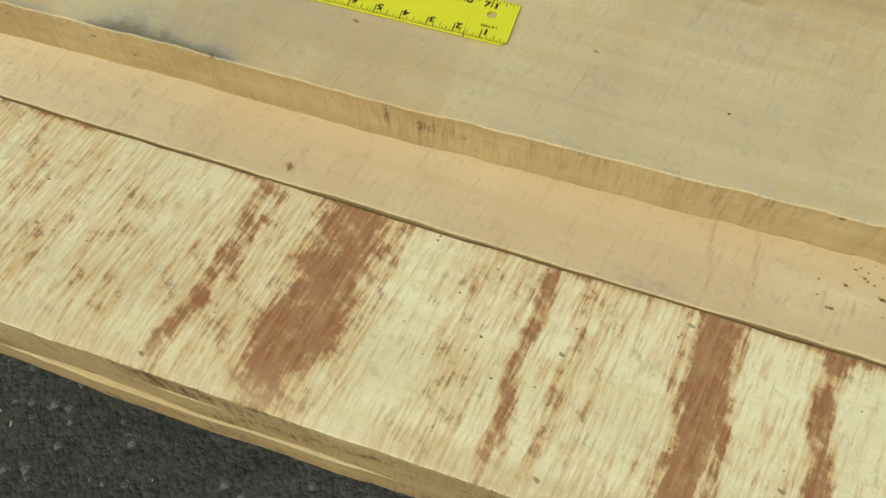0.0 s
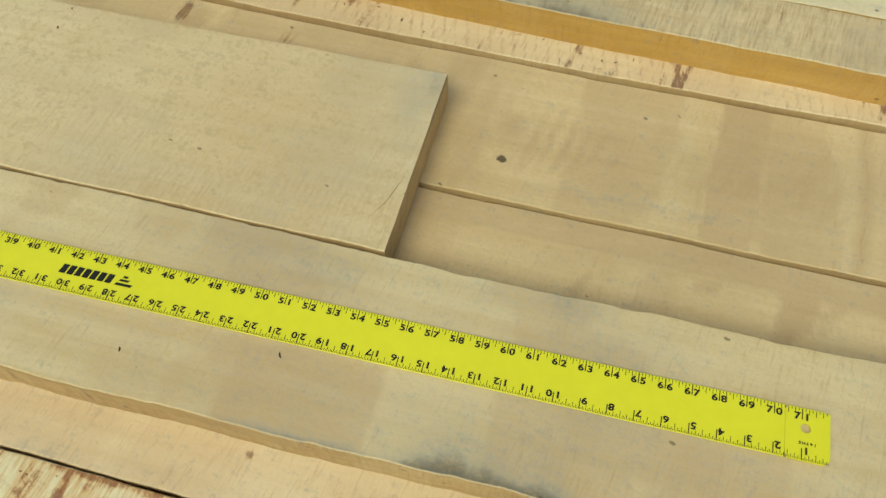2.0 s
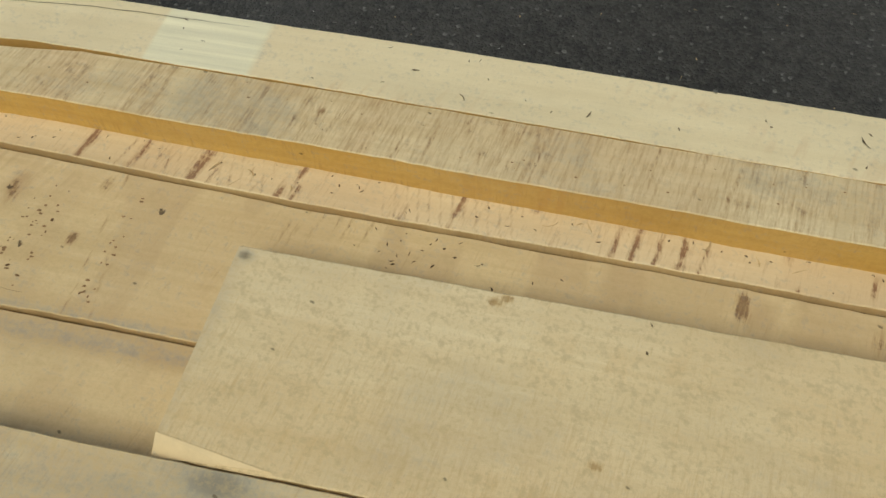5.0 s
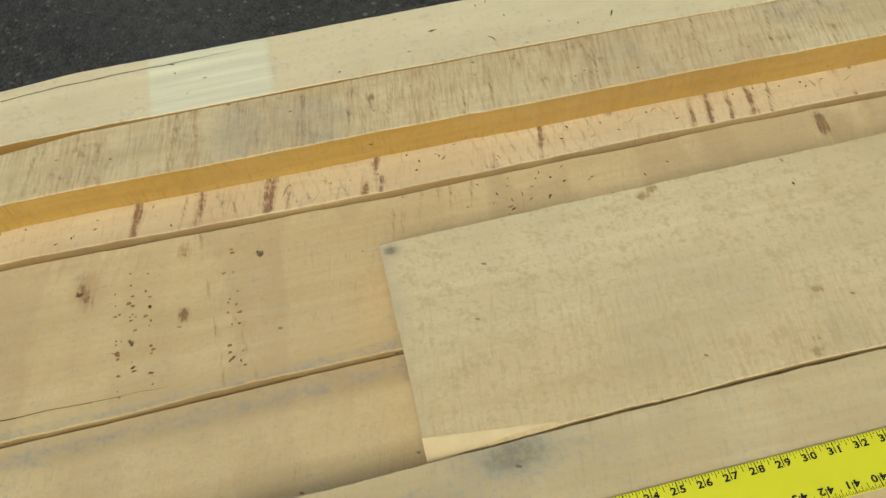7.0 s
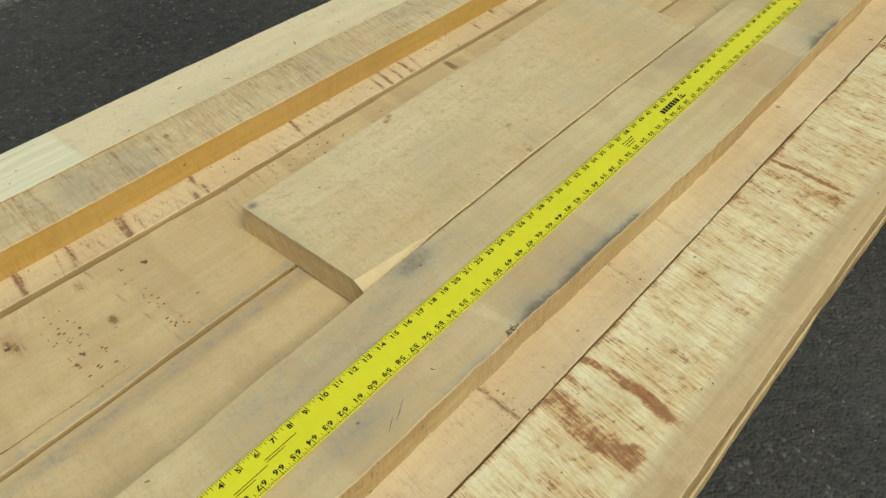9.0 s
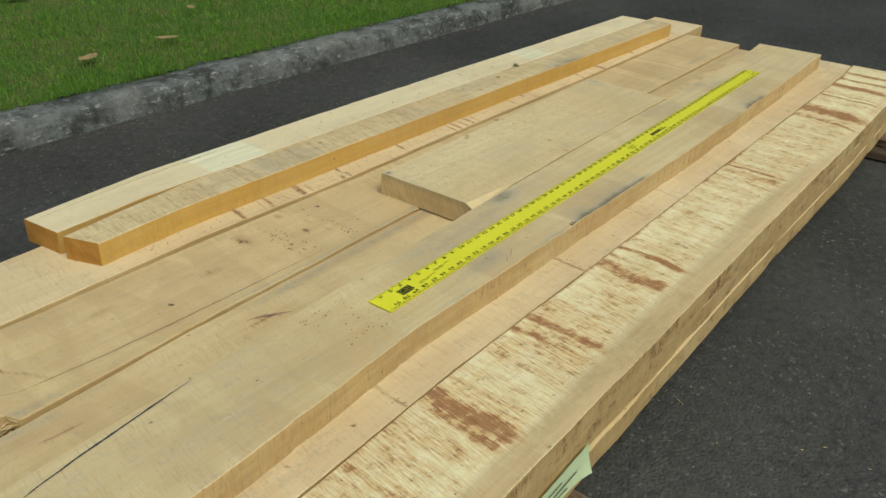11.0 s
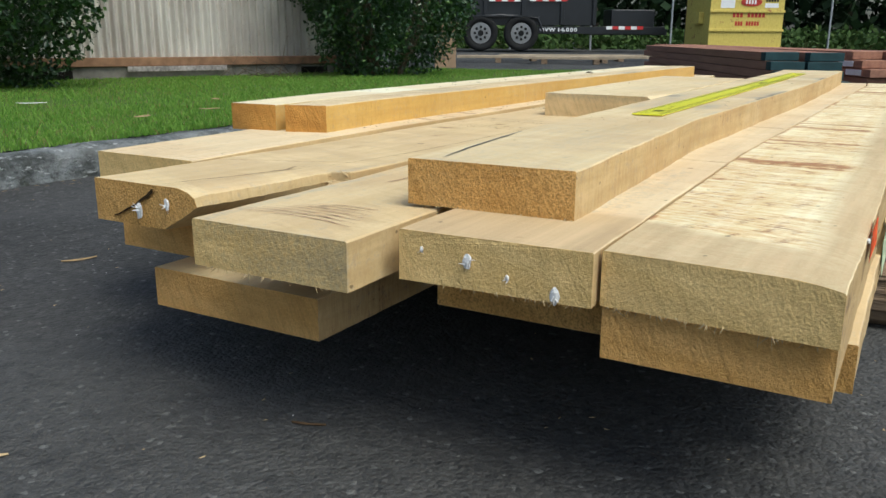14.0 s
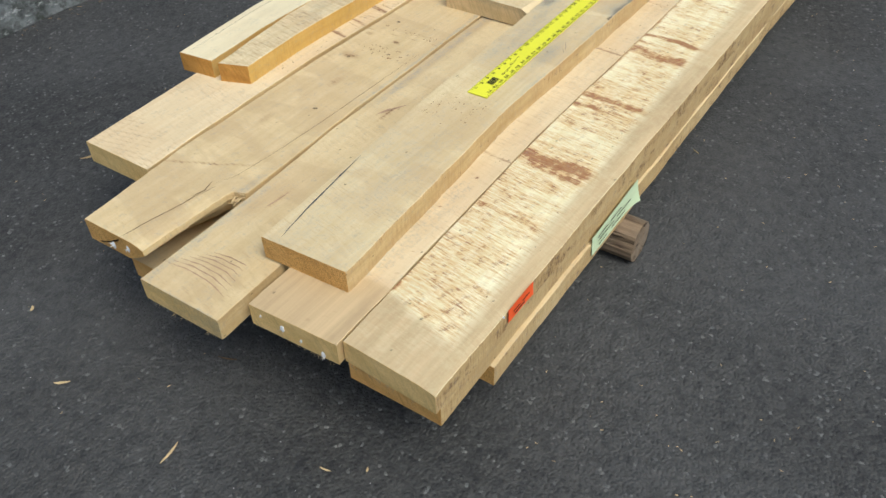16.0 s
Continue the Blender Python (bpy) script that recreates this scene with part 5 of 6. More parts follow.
# Paper tags stapled to the stack's side.
def tag_sheet(name, label, corners, material, seed, nu=14, nv=8, curl=0.012):
    """A curled sheet between four corners: top left, top right, bottom right, bottom left."""
    a, b, c, d = (Vector(p) for p in corners)
    verts, faces = [], []
    for layer in (0, 1):
        for i in range(nu + 1):
            for j in range(nv + 1):
                u, v = i / nu, j / nv
                p = (a * (1 - u) + b * u) * (1 - v) + (d * (1 - u) + c * u) * v
                p = p + Vector((0, -0.0012 - curl * (v ** 2) * (0.15 + u ** 9 * 3.0 + 0.2 * noise.noise((u * 2, v * 2, seed))) - 0.0008 * layer, 0))
                verts.append(tuple(p))
    n1 = (nu + 1) * (nv + 1)
    for i in range(nu):
        for j in range(nv):
            q = i * (nv + 1) + j
            faces.append((q, q + 1, q + nv + 2, q + nv + 1))
            faces.append((n1 + q, n1 + q + nv + 1, n1 + q + nv + 2, n1 + q + 1))
    ob = new(name, raw_mesh(name, verts, faces, [material], smooth=True))
    tagged(ob, label, "tag", "paper tags on the stack")
    return ob, lambda u, v: (a * (1 - u) + b * u) * (1 - v) + (d * (1 - u) + c * u) * v + Vector((0, -0.0045 - curl * (v ** 2) * (0.15 + u ** 9 * 3.0 + 0.2 * noise.noise((u * 2, v * 2, seed))), 0))


def scrawl(owner, place, strokes):
    """Handwriting too small to read, as plain bars."""
    for u0, v0, u1, v1 in strokes:
        p, q = place(u0, v0), place(u1, v1)
        w = Vector((0, 0, 0.0014)) if abs(u1 - u0) > abs(v1 - v0) else Vector((0.0014, 0, 0))
        ob = new("pen_stroke", raw_mesh("pen_stroke", [tuple(p - w), tuple(q - w), tuple(q + w), tuple(p + w)], [(0, 1, 2, 3)], [M_BLACK]))
        ob.parent = owner


tag, at_tag = tag_sheet("paper_tag", "fluorescent orange paper tag stapled to the plank's side", [(-0.487, -0.3400, 0.243), (-0.402, -0.3405, 0.243), (-0.402, -0.3405, 0.212), (-0.487, -0.3400, 0.212)], M_PAPER_O, 1, 8, 4, 0.0005)
scrawl(tag, at_tag, [(0.15, 0.35, 0.42, 0.35), (0.52, 0.35, 0.80, 0.35), (0.2, 0.62, 0.6, 0.62)])
tag, at_tag = tag_sheet("paper_tag", "pale green handwritten paper tag curling off the stack", [(-0.155, -0.3440, 0.160), (0.066, -0.3455, 0.170), (0.066, -0.3475, 0.116), (-0.155, -0.3465, 0.114)], M_PAPER_G, 2, 22, 10, 0.0035)
scrawl(tag, at_tag, [(0.10, 0.25, 0.32, 0.25), (0.38, 0.25, 0.62, 0.25), (0.12, 0.48, 0.45, 0.48), (0.52, 0.48, 0.82, 0.48), (0.12, 0.72, 0.30, 0.72), (0.40, 0.72, 0.70, 0.72)])


# Bark crumbs and splinters strewn over the planks.
def crumbs(label, spots, material, seed, long=(0.002, 0.007), name="bark_crumb"):
    rg = random.Random(seed)
    bm = bmesh.new()
    for x, y, z in spots:
        a, l, w = rg.uniform(0, math.pi), rg.uniform(*long), rg.uniform(0.0006, 0.0013)
        m = pose(x, y, z + w * 0.45, rg.uniform(-8, 8), rg.uniform(-8, 8), math.degrees(a))
        bow = rg.uniform(-0.35, 0.35) * l
        rings = []
        for t in (-0.5, -0.15, 0.2, 0.5):
            k = w * (1.15 - 1.7 * abs(t)) * rg.uniform(0.6, 1.4)
            rings.append([bm.verts.new(m @ Vector((t * l * rg.uniform(0.85, 1.15), bow * t * t * 2 + k * p, k * 0.6 * q))) for p, q in ((-1, 0), (0, -0.7), (1, 0), (0, 1))])
        for ra, rb in zip(rings, rings[1:]):
            for q in range(4):
                bm.faces.new((ra[q], ra[(q + 1) % 4], rb[(q + 1) % 4], rb[q]))
        bm.faces.new(rings[0][::-1])
        bm.faces.new(rings[-1])
    ob = part(name, bm, material)
    return tagged(ob, label, "crumbs", kind="stuff")


rg = random.Random(5)
line = lambda st, x: float(np.interp(x, [p[0] for p in st], [p[1] for p in st]))
spots = []
for _ in range(26):
    x = rg.uniform(0.2, 1.7)
    spots.append((x, rg.uniform(line(SEAM_E, x) + 0.01, line(E2_NORTH, x) - 0.01), Z5 + 0.0045))
for _ in range(60):
    x = rg.uniform(-0.1, 1.6)
    spots.append((x, rg.uniform(line(SEAM45, x) + 0.008, line(E1_SOUTH, x) - 0.003), Z4 + 0.0075))
for _ in range(26):
    x = rg.choice((rg.gauss(0.72, 0.1), rg.gauss(0.6, 0.04)))
    spots.append((x, rg.uniform(0.395, line(SEAM45, x) - 0.01), Z4 + 0.0005))
for _ in range(5):
    spots.append((rg.uniform(0.3, 2.1), rg.uniform(-0.05, 0.10), Z5 + 0.0006))
for _ in range(3):
    spots.append((rg.uniform(0.45, 1.35), rg.uniform(0.14, 0.375), Z5 + 0.0016))
for _ in range(5):
    spots.append((rg.uniform(0.6, 2.1), rg.uniform(-0.32, -0.16), Z4 + 0.0006))
for _ in range(14):
    spots.append((1.326 + rg.gauss(0, 0.008), 0.612 + rg.gauss(0, 0.007), Z5 + 0.006))
crumbs("small dark bark crumbs strewn over the planks", spots, M_DARKCHIP, 6)
crumbs("dark splinters lying on the outer planks", [(x, y, Z5 + 0.0055) for x, y in ((1.415, 0.697), (1.126, 0.680), (0.552, 0.702), (1.163, 0.714), (0.626, 0.664), (0.79, 0.664), (1.326, 0.618), (1.33, 0.606))], M_DARKCHIP, 9, (0.010, 0.022), "splinter")
crumbs("pale splinters lying on the planks", [(rg.uniform(0.2, 1.6), line(E1_SOUTH, 0.9) - rg.uniform(0.005, 0.03), Z4 + 0.0085) for _ in range(16)], M_CHIP, 10, (0.008, 0.024), "pale_splinter")



def flecks(owner, label, spots, z, seed):
    """Small dark grub holes and pith flecks: thin flat flakes of uneven outline."""
    rg = random.Random(seed)
    vs, fs = [], []
    for x, y, r in spots:
        k, n = len(vs), 7
        a0, sx = rg.uniform(0, 6), rg.uniform(0.6, 1.8)
        for q in range(n):
            a = a0 + 2 * math.pi * q / n
            rr = r * rg.uniform(0.4, 0.8)
            vs.append((x + rr * sx * math.cos(a), y + rr * math.sin(a), z))
        fs.append(tuple(range(k, k + n)))
    ob = new("dark_fleck", raw_mesh("dark_fleck", vs, fs, [M_FLECK]))
    ob.parent = owner
    ob.matrix_parent_inverse = owner.matrix_world.inverted()
    return tagged(ob, label, kind="stuff")


M_FLECK = plain("brown_pith_fleck", (0.35, 0.21, 0.105), 0.9, 0.1, 0, 0.5, 200.0, 0.0)
rg = random.Random(61)
spots = []
for col, n in ((0.105, 14), (0.122, 16), (0.142, 14), (0.232, 10), (0.245, 12)):
    for q in range(n):
        spots.append((col + rg.gauss(0, 0.002), rg.uniform(0.295, 0.465), rg.uniform(0.0016, 0.0036)))
flecks(SPLIT, "rows of small brown pith flecks", spots, Z4 + 0.0008, 62)
spots = []
for q in range(46):
    spots.append((rg.gauss(-0.065, 0.035), rg.uniform(-0.03, 0.10), rg.uniform(0.001, 0.0028)))
flecks(RULED, "scattered brown pith flecks", spots, Z5 + 0.0009, 63)
spots = []
for x in (0.40, 0.43, 0.72, -0.12, 2.15, 2.17, 2.19):
    for q in range(8):
        spots.append((x + rg.gauss(0, 0.012), rg.uniform(-0.14, -0.09), rg.uniform(0.001, 0.0026)))
flecks(PEACH, "small brown pith flecks", spots, Z4 + 0.0008, 64)
spots = []
for q in range(150):
    x = rg.uniform(-0.5, 2.3)
    spots.append((x, rg.uniform(-0.315, -0.165), rg.uniform(0.0007, 0.002) * (2 if rg.random() < 0.06 else 1)))
flecks(BARK, "small dark bark flecks", spots, Z4 + 0.0008, 65)
spots = []
for q in range(60):
    x = rg.uniform(0.0, 1.7)
    spots.append((x, rg.uniform(line(E1_SOUTH, x) + 0.01, line(SEAM_E, x) - 0.01), rg.uniform(0.0008, 0.002)))
STREAK = [o for o in PL if "streaked grey" in o["label"]][0]
flecks(STREAK, "small dark bark flecks", spots, Z5 + 0.0058, 66)

# Litter on the asphalt.
rg = random.Random(12)
near_kerb = []
for _ in range(260):
    x = rg.uniform(-2, 5)
    near_kerb.append((x, kerb_y(x) - abs(rg.gauss(0, 0.03)) - 0.012, 0.0))
crumbs("dry leaf crumbs and grit along the kerb", near_kerb, M_DRYLEAF, 13, (0.004, 0.02), "kerb_litter")
crumbs("small wood shavings scattered on the asphalt", [(rg.uniform(-1.6, 2.6), rg.choice((rg.uniform(-1.0, -0.4), rg.uniform(0.75, 1.7), rg.uniform(-0.9, 0.9))) , 0.0) for _ in range(420)], M_CHIP, 14, (0.002, 0.008), "wood_shaving")
crumbs("pale grit on the asphalt", [(rg.uniform(-2.2, 3.0), rg.uniform(-1.8, 1.75), 0.0) for _ in range(420)], M_WHITE, 15, (0.0008, 0.0022), "grit")


def chip(x, y, length, width, turn, label, material=M_CHIP, name="wood_chip", z=0.0, bend=0.15):
    rg2 = random.Random(int(x * 1000) + 7)
    bm = bmesh.new()
    rings = []
    for k in range(7):
        t = k / 6 - 0.5
        w = width / 2 * (1 - (2 * abs(t)) ** 2.5 * 0.8) * rg2.uniform(0.8, 1.15)
        c = Vector((t * length, bend * length * (t * t - 0.1), 0.0015 + 0.02 * length * abs(t)))
        rings.append([bm.verts.new(c + Vector((0, w, 0))), bm.verts.new(c + Vector((0, 0.3 * w, 0.0016))), bm.verts.new(c + Vector((0, -w, 0.0004))), bm.verts.new(c + Vector((0, 0, -0.0012)))])
    for a, b in zip(rings, rings[1:]):
        for q in range(4):
            bm.faces.new((a[q], a[(q + 1) % 4], b[(q + 1) % 4], b[q]))
    bm.faces.new(rings[0][::-1])
    bm.faces.new(rings[-1])
    bmesh.ops.recalc_face_normals(bm, faces=bm.faces)
    ob = part(name, bm, material)
    ob.matrix_world = pose(x, y, z, 0, 0, turn)
    return tagged(ob, label, name.replace("_", " "), "litter on the ground")


chip(-0.922, 0.111, 0.050, 0.006, 8, "long pale wood splinter on the asphalt")
chip(-0.924, 0.417, 0.032, 0.007, -50, "pale wood chip on the asphalt")
chip(-0.795, -0.151, 0.022, 0.004, -80, "small pale wood chip on the asphalt")
chip(-0.755, -0.215, 0.010, 0.005, 20, "tiny brown wood chip on the asphalt")
chip(-0.702, 0.182, 0.040, 0.004, -70, "thin brown twig on the asphalt", M_DARKCHIP, "twig")
chip(-0.828, 0.645, 0.016, 0.008, 40, "small curled chip on the asphalt")
chip(-0.382, 0.999, 0.065, 0.012, -25, "curled tan dry leaf on the asphalt", M_DRYLEAF, "dry_leaf", 0.0, 0.3)
chip(0.47, -0.357, 0.020, 0.0025, 60, "thin pale splinter by the stack", M_CHIP, "wood_chip", 0.0)
for x, y, l, w, t in [(0.81, 2.2, 0.10, 0.05, 20), (1.19, 2.23, 0.09, 0.05, -30), (0.1, 2.9, 0.09, 0.05, 10), (1.6, 2.6, 0.07, 0.04, 60), (0.5, 3.3, 0.08, 0.05, 0)]:
    chip(x, y, l, w, t, "dry tan leaf lying on the lawn", M_DRYLEAF, "dry_leaf", 0.115, 0.1)
chip(1.185, 3.43, 0.14, 0.06, -40, "pale blue-grey scrap lying on the lawn", M_WHITE, "scrap", 0.085, 0.1)
chip(1.615, 1.20, 0.048, 0.003, -42, "thin reddish twig on the asphalt", M_REDTWIG, "twig", 0.0, 0.05)
chip(1.411, 1.137, 0.022, 0.008, 5, "small dark bark piece on the asphalt", M_DARKCHIP, "bark_piece", 0.0, 0.05)
chip(1.26, 0.657, 0.012, 0.006, 70, "small pale wood curl on the outer plank", M_CHIP, "wood_chip", Z5 + 0.005, 0.4)


def clump(name, label, place, spread, count, length, width, material, seed):
    """A loose tangle of thin fibres."""
    rg2 = random.Random(seed)
    bm = bmesh.new()
    for _ in range(count):
        p = (rg2.gauss(0, spread), rg2.gauss(0, spread * 0.7), abs(rg2.gauss(0, spread * 0.3)))
        sliver(bm, p, (rg2.uniform(-1, 1), rg2.uniform(-1, 1), rg2.uniform(-0.1, 0.3)), rg2.uniform(0.5, 1.3) * length, width, rg2)
    ob = part(name, bm, material)
    ob.matrix_world = pose(*place)
    return tagged(ob, label, name.replace("_", " "))


clump("thread_tangle", "tangle of pale blue-white thread on the asphalt", (1.485, 1.107, 0.001), 0.008, 26, 0.018, 0.0005, M_WHITE, 71)
clump("moss_clump", "small dry grey-brown moss clump on the plank seam", (1.326, 0.612, Z5 + 0.006), 0.006, 40, 0.011, 0.0007, M_DRYMOSS, 72)

# ---- the yard beyond ----
EYE, AHEAD, RIGHT, TURN = Vector((-1.354, -0.384)), Vector((0.845, 0.534)), Vector((0.534, -0.845)), -57.7


def far(d, s):
    """A place d metres up the yard and s metres to its side."""
    p = EYE + AHEAD * d + RIGHT * s
    return p.x, p.y


# Corrugated shed wall behind the lawn.
def metal_sheet_material():
    g = Graph("aged_white_corrugated_iron", 0.6, 0.35, 0.2)
    a = g.noise(g.coords((3, 3, 1.2)), 1.0, 5.0, 0.65)
    b = g.noise(g.coords((30, 30, 9)), 1.0, 5.0, 0.7)
    d = g.noise(g.coords((60, 60, 60)), 1.0, 3.0, 0.6)
    c = g.mix(g.span(a, 0.38, 0.65), (0.60, 0.57, 0.52), (0.44, 0.40, 0.36))
    c = g.mix(g.math("MULTIPLY", g.span(b, 0.58, 0.72), 0.5), c, (0.34, 0.25, 0.17))
    c = g.mix(g.math("MULTIPLY", g.span(d, 0.66, 0.74), 0.8), c, (0.10, 0.07, 0.05))
    return g.done(c, b, 0.5, 0.006)


M_SHEET = metal_sheet_material()
M_PLATE = plain("reddish_brown_timber", (0.30, 0.17, 0.10), 0.85, 0.2, 0, 0.45, 14.0, 0.5)
M_CONC = plain("stained_grey_concrete", (0.26, 0.24, 0.21), 0.9, 0.2, 0, 0.5, 12.0, 0.5)
M_DARK = plain("painted_void_shade", (0.02, 0.018, 0.015), 0.95, 0.05, 0, 0.4, 10.0, 0.2)
w0, w1 = Vector((*far(5.9, -4.9), 0)), Vector((*far(8.3, -0.75), 0))
run = w1 - w0
WL, WT = run.length, math.degrees(math.atan2(run.y, run.x))
shed = thing("shed", (w0.x, w0.y, 0.04), "old whitish corrugated iron shed wall on a timber sill", "shed", turn=WT)
SHEET_W, PITCH = 0.72, 0.072
for k in range(int(WL / SHEET_W) + 1):
    x0, x1 = k * SHEET_W, min((k + 1) * SHEET_W + 0.02, WL)
    n = int((x1 - x0) / PITCH * 8)
    vs, fs = [], []
    for i in range(n + 1):
        x = x0 + (x1 - x0) * i / n
        y = 0.011 * math.sin(2 * math.pi * x / PITCH) - 0.003 * (k % 2)
        for z in (0.175, 0.5, 1.0, 1.7, 2.4, 3.2):
            yy = y * 2.1 + 0.004 * noise.noise((x * 2, z * 3, 2))
            vs += [(x, yy, z), (x, yy + 0.0015, z)]
    for i in range(n):
        for j in range(5):
            q = i * 12 + j * 2
            fs += [(q, q + 12, q + 14, q + 2), (q + 1, q + 3, q + 15, q + 13)]
    ob = new("corrugated_sheet", raw_mesh("corrugated_sheet", vs, fs, [M_SHEET], smooth=True))
    ob.parent = shed
part("sill", box(-0.05, WL + 0.02, -0.05, 0.05, 0.105, 0.18, 0.006), M_PLATE, shed, "reddish brown timber sill")
part("foundation", box(-0.05, WL, -0.02, 0.12, -0.1, 0.104, 0.008), M_CONC, shed, "stained concrete footing")
part("back_wall", box(-0.05, WL, 0.06, 0.14, 0.18, 3.2), M_DARK, shed)
part("roof", box(-0.2, WL + 0.2, -0.25, 3.0, 3.2, 3.26), M_SHEET, shed)
# Thin near-black panels on the solid footing: the openings' inner shade, put into colour.
part("vent_shade_panel", box(1.95, 2.42, -0.026, -0.021, -0.01, 0.095), M_DARK, shed, "dark panel painted as the shade inside a footing opening")
part("vent_shade_panel", box(4.45, 4.72, -0.026, -0.021, 0.0, 0.08), M_DARK, shed)
plank_ob = part("weathered_board", box(0, 0.86, -0.02, 0.0, 0, 0.045, 0.004), plain("peeling_white_paint", (0.42, 0.38, 0.36), 0.85, 0.2, 0, 0.6, 40.0, 0.6))
plank_ob.matrix_world = pose(*(w0 + run * (2.85 / WL)).to_2d(), 0.10, 0, 0, WT) @ pose(0, -0.055, 0)
tagged(plank_ob, "peeling whitish board leaning on the shed footing", "board")


# Hedges: many small leaves round real branches.
def hedge(label, centre, radii, leaves, size, seed, stems=9):
    rg = np.random.default_rng(seed)
    x, y = centre
    root = thing("hedge_bush", (x, y, 0.05), label, "bush", "bushes by the shed")
    bm = bmesh.new()
    r2 = random.Random(seed)
    for _ in range(stems):
        a = r2.uniform(0, 2 * math.pi)
        pts = [(0.12 * math.cos(a), 0.12 * math.sin(a), 0)]
        for q in range(1, 6):
            t = q / 5
            pts.append((math.cos(a) * (0.12 + t * radii[0] * 0.75) + r2.gauss(0, 0.04), math.sin(a) * (0.12 + t * radii[1] * 0.75) + r2.gauss(0, 0.04), t * radii[2] * 1.5))
        add_tube(bm, pts, [0.026 * (1 - 0.16 * q) for q in range(6)], 7)
    part("branch", bm, M_BRANCH, root)
    v = rg.normal(size=(leaves, 3))
    v /= np.linalg.norm(v, axis=1)[:, None]
    lump = 0.72 + 0.55 * fbm(v[:, 0] * 3 + 9, v[:, 1] * 3 + v[:, 2] * 4 + 9, seed)
    r = lump * rg.uniform(0.45, 1.0, leaves) ** 0.45
    p = v * r[:, None] * np.array(radii) + [0, 0, radii[2] * 0.98]
    p[:, 2] = np.abs(p[:, 2]) + 0.02
    twig = fbm(p[:, 0] * 7, p[:, 1] * 7 + p[:, 2] * 7, seed + 3)
    p = p[(twig > 0.42) | (r < 0.62)]
    n = len(p)
    d = rg.normal(size=(n, 3)) + v[: n] * 0.0 + [0, 0, -0.2]
    d /= np.linalg.norm(d, axis=1)[:, None]
    w = np.cross(d, rg.normal(size=(n, 3)))
    w /= np.linalg.norm(w, axis=1)[:, None]
    up = np.cross(d, w)
    L = size * rg.uniform(0.6, 1.25, n)[:, None]
    a, b = p, p + d * L
    m1, m2 = p + d * L * 0.45 + w * L * 0.27 + up * L * 0.06, p + d * L * 0.45 - w * L * 0.27 + up * L * 0.06
    verts = np.stack([a, m1, b, m2], 1).reshape(-1, 3)
    k = np.arange(n)[:, None] * 4
    faces = (k + [0, 1, 2]).tolist() + (k + [0, 2, 3]).tolist()
    crown = new("crown", raw_mesh("crown", verts, faces, [M_LEAF]))
    crown.parent = root
    tagged(crown, "dense small glossy leaves", kind="stuff")
    return root


hedge("dark green leafy hedge bush beside the shed", far(5.7, -2.95), (1.05, 1.0, 1.25), 60000, 0.050, 21)
hedge("dark green leafy bush at the shed's corner", far(7.7, -0.22), (0.92, 0.95, 1.1), 52000, 0.046, 22)
hedge("dark green leafy bush behind the corner bush", far(9.0, -0.75), (0.8, 0.8, 1.3), 26000, 0.05, 23)

# Dry twigs at the foot of the bush.
rg = random.Random(31)
bm = bmesh.new()
bx, by = far(7.6, -1.2)
for _ in range(45):
    sliver(bm, (bx + rg.gauss(0, 0.25), by + rg.gauss(0, 0.2), 0.06), (rg.uniform(-1, 1), rg.uniform(-1, 1), rg.uniform(0.1, 0.8)), rg.uniform(0.1, 0.35), 0.004, rg)
tagged(part("dry_twig", bm, M_BRANCH), "heap of dry grey twigs by the shed", "twigs", kind="stuff")


def at_yard(name, d, s, z, label, category, group="", turn=0.0):
    return thing(name, (*far(d, s), z), label, category, group, TURN + turn)


# Cardboard box by the bush.
M_CARD = plain("brown_cardboard", (0.36, 0.25, 0.16), 0.85, 0.2, 0, 0.15, 8.0, 0.2)
carton = at_yard("cardboard_box", 11.0, 0.34, 0.0, "tall brown cardboard box standing by the bush", "box")
part("body", box(0, 0.27, 0, 0.3, 0, 0.52, 0.004), M_CARD, carton)
part("flap", box(0.0, 0.29, -0.02, 0.0, 0.50, 0.58, 0.002), M_CARD, carton)

# Dump trailer.
M_TRAILER = plain("black_painted_steel", (0.016, 0.018, 0.022), 0.35, 0.5, 0.0, 0.3, 5.0, 0.1)
M_TYRE = plain("black_rubber", (0.02, 0.02, 0.02), 0.9, 0.2, 0, 0.3, 20.0, 0.3)
M_RIM = plain("silver_steel_rim", (0.34, 0.34, 0.34), 0.4, 0.5, 0.6, 0.3, 10.0, 0.1)
M_RED = plain("red_reflective_tape", (0.5, 0.03, 0.03), 0.4, 0.5, 0, 0.1, 20.0, 0.0)
M_WT = plain("white_reflective_tape", (0.8, 0.8, 0.8), 0.4, 0.5, 0, 0.1, 20.0, 0.0)
trailer = at_yard("dump_trailer", 21.0, 1.0, 0.03, "black tandem-axle steel dump trailer parked on the asphalt", "trailer")
part("box_side", box(0, 3.65, 0, 0.08, 0.62, 2.3, 0.01), M_TRAILER, trailer)
part("box_body", box(0, 3.6, 0.08, 1.9, 0.65, 2.25, 0.01), M_TRAILER, trailer)
part("frame_rail", box(1.75, 5.4, 0.02, 0.12, 0.42, 0.60, 0.008), M_TRAILER, trailer)
part("tongue", box(3.6, 5.6, 0.5, 1.3, 0.40, 0.56, 0.008), M_TRAILER, trailer)
for x in (0.02, 0.85, 1.78, 2.75, 3.55):
    part("stake", box(x, x + 0.09, -0.06, 0.0, 0.64, 2.3, 0.006), M_TRAILER, trailer)
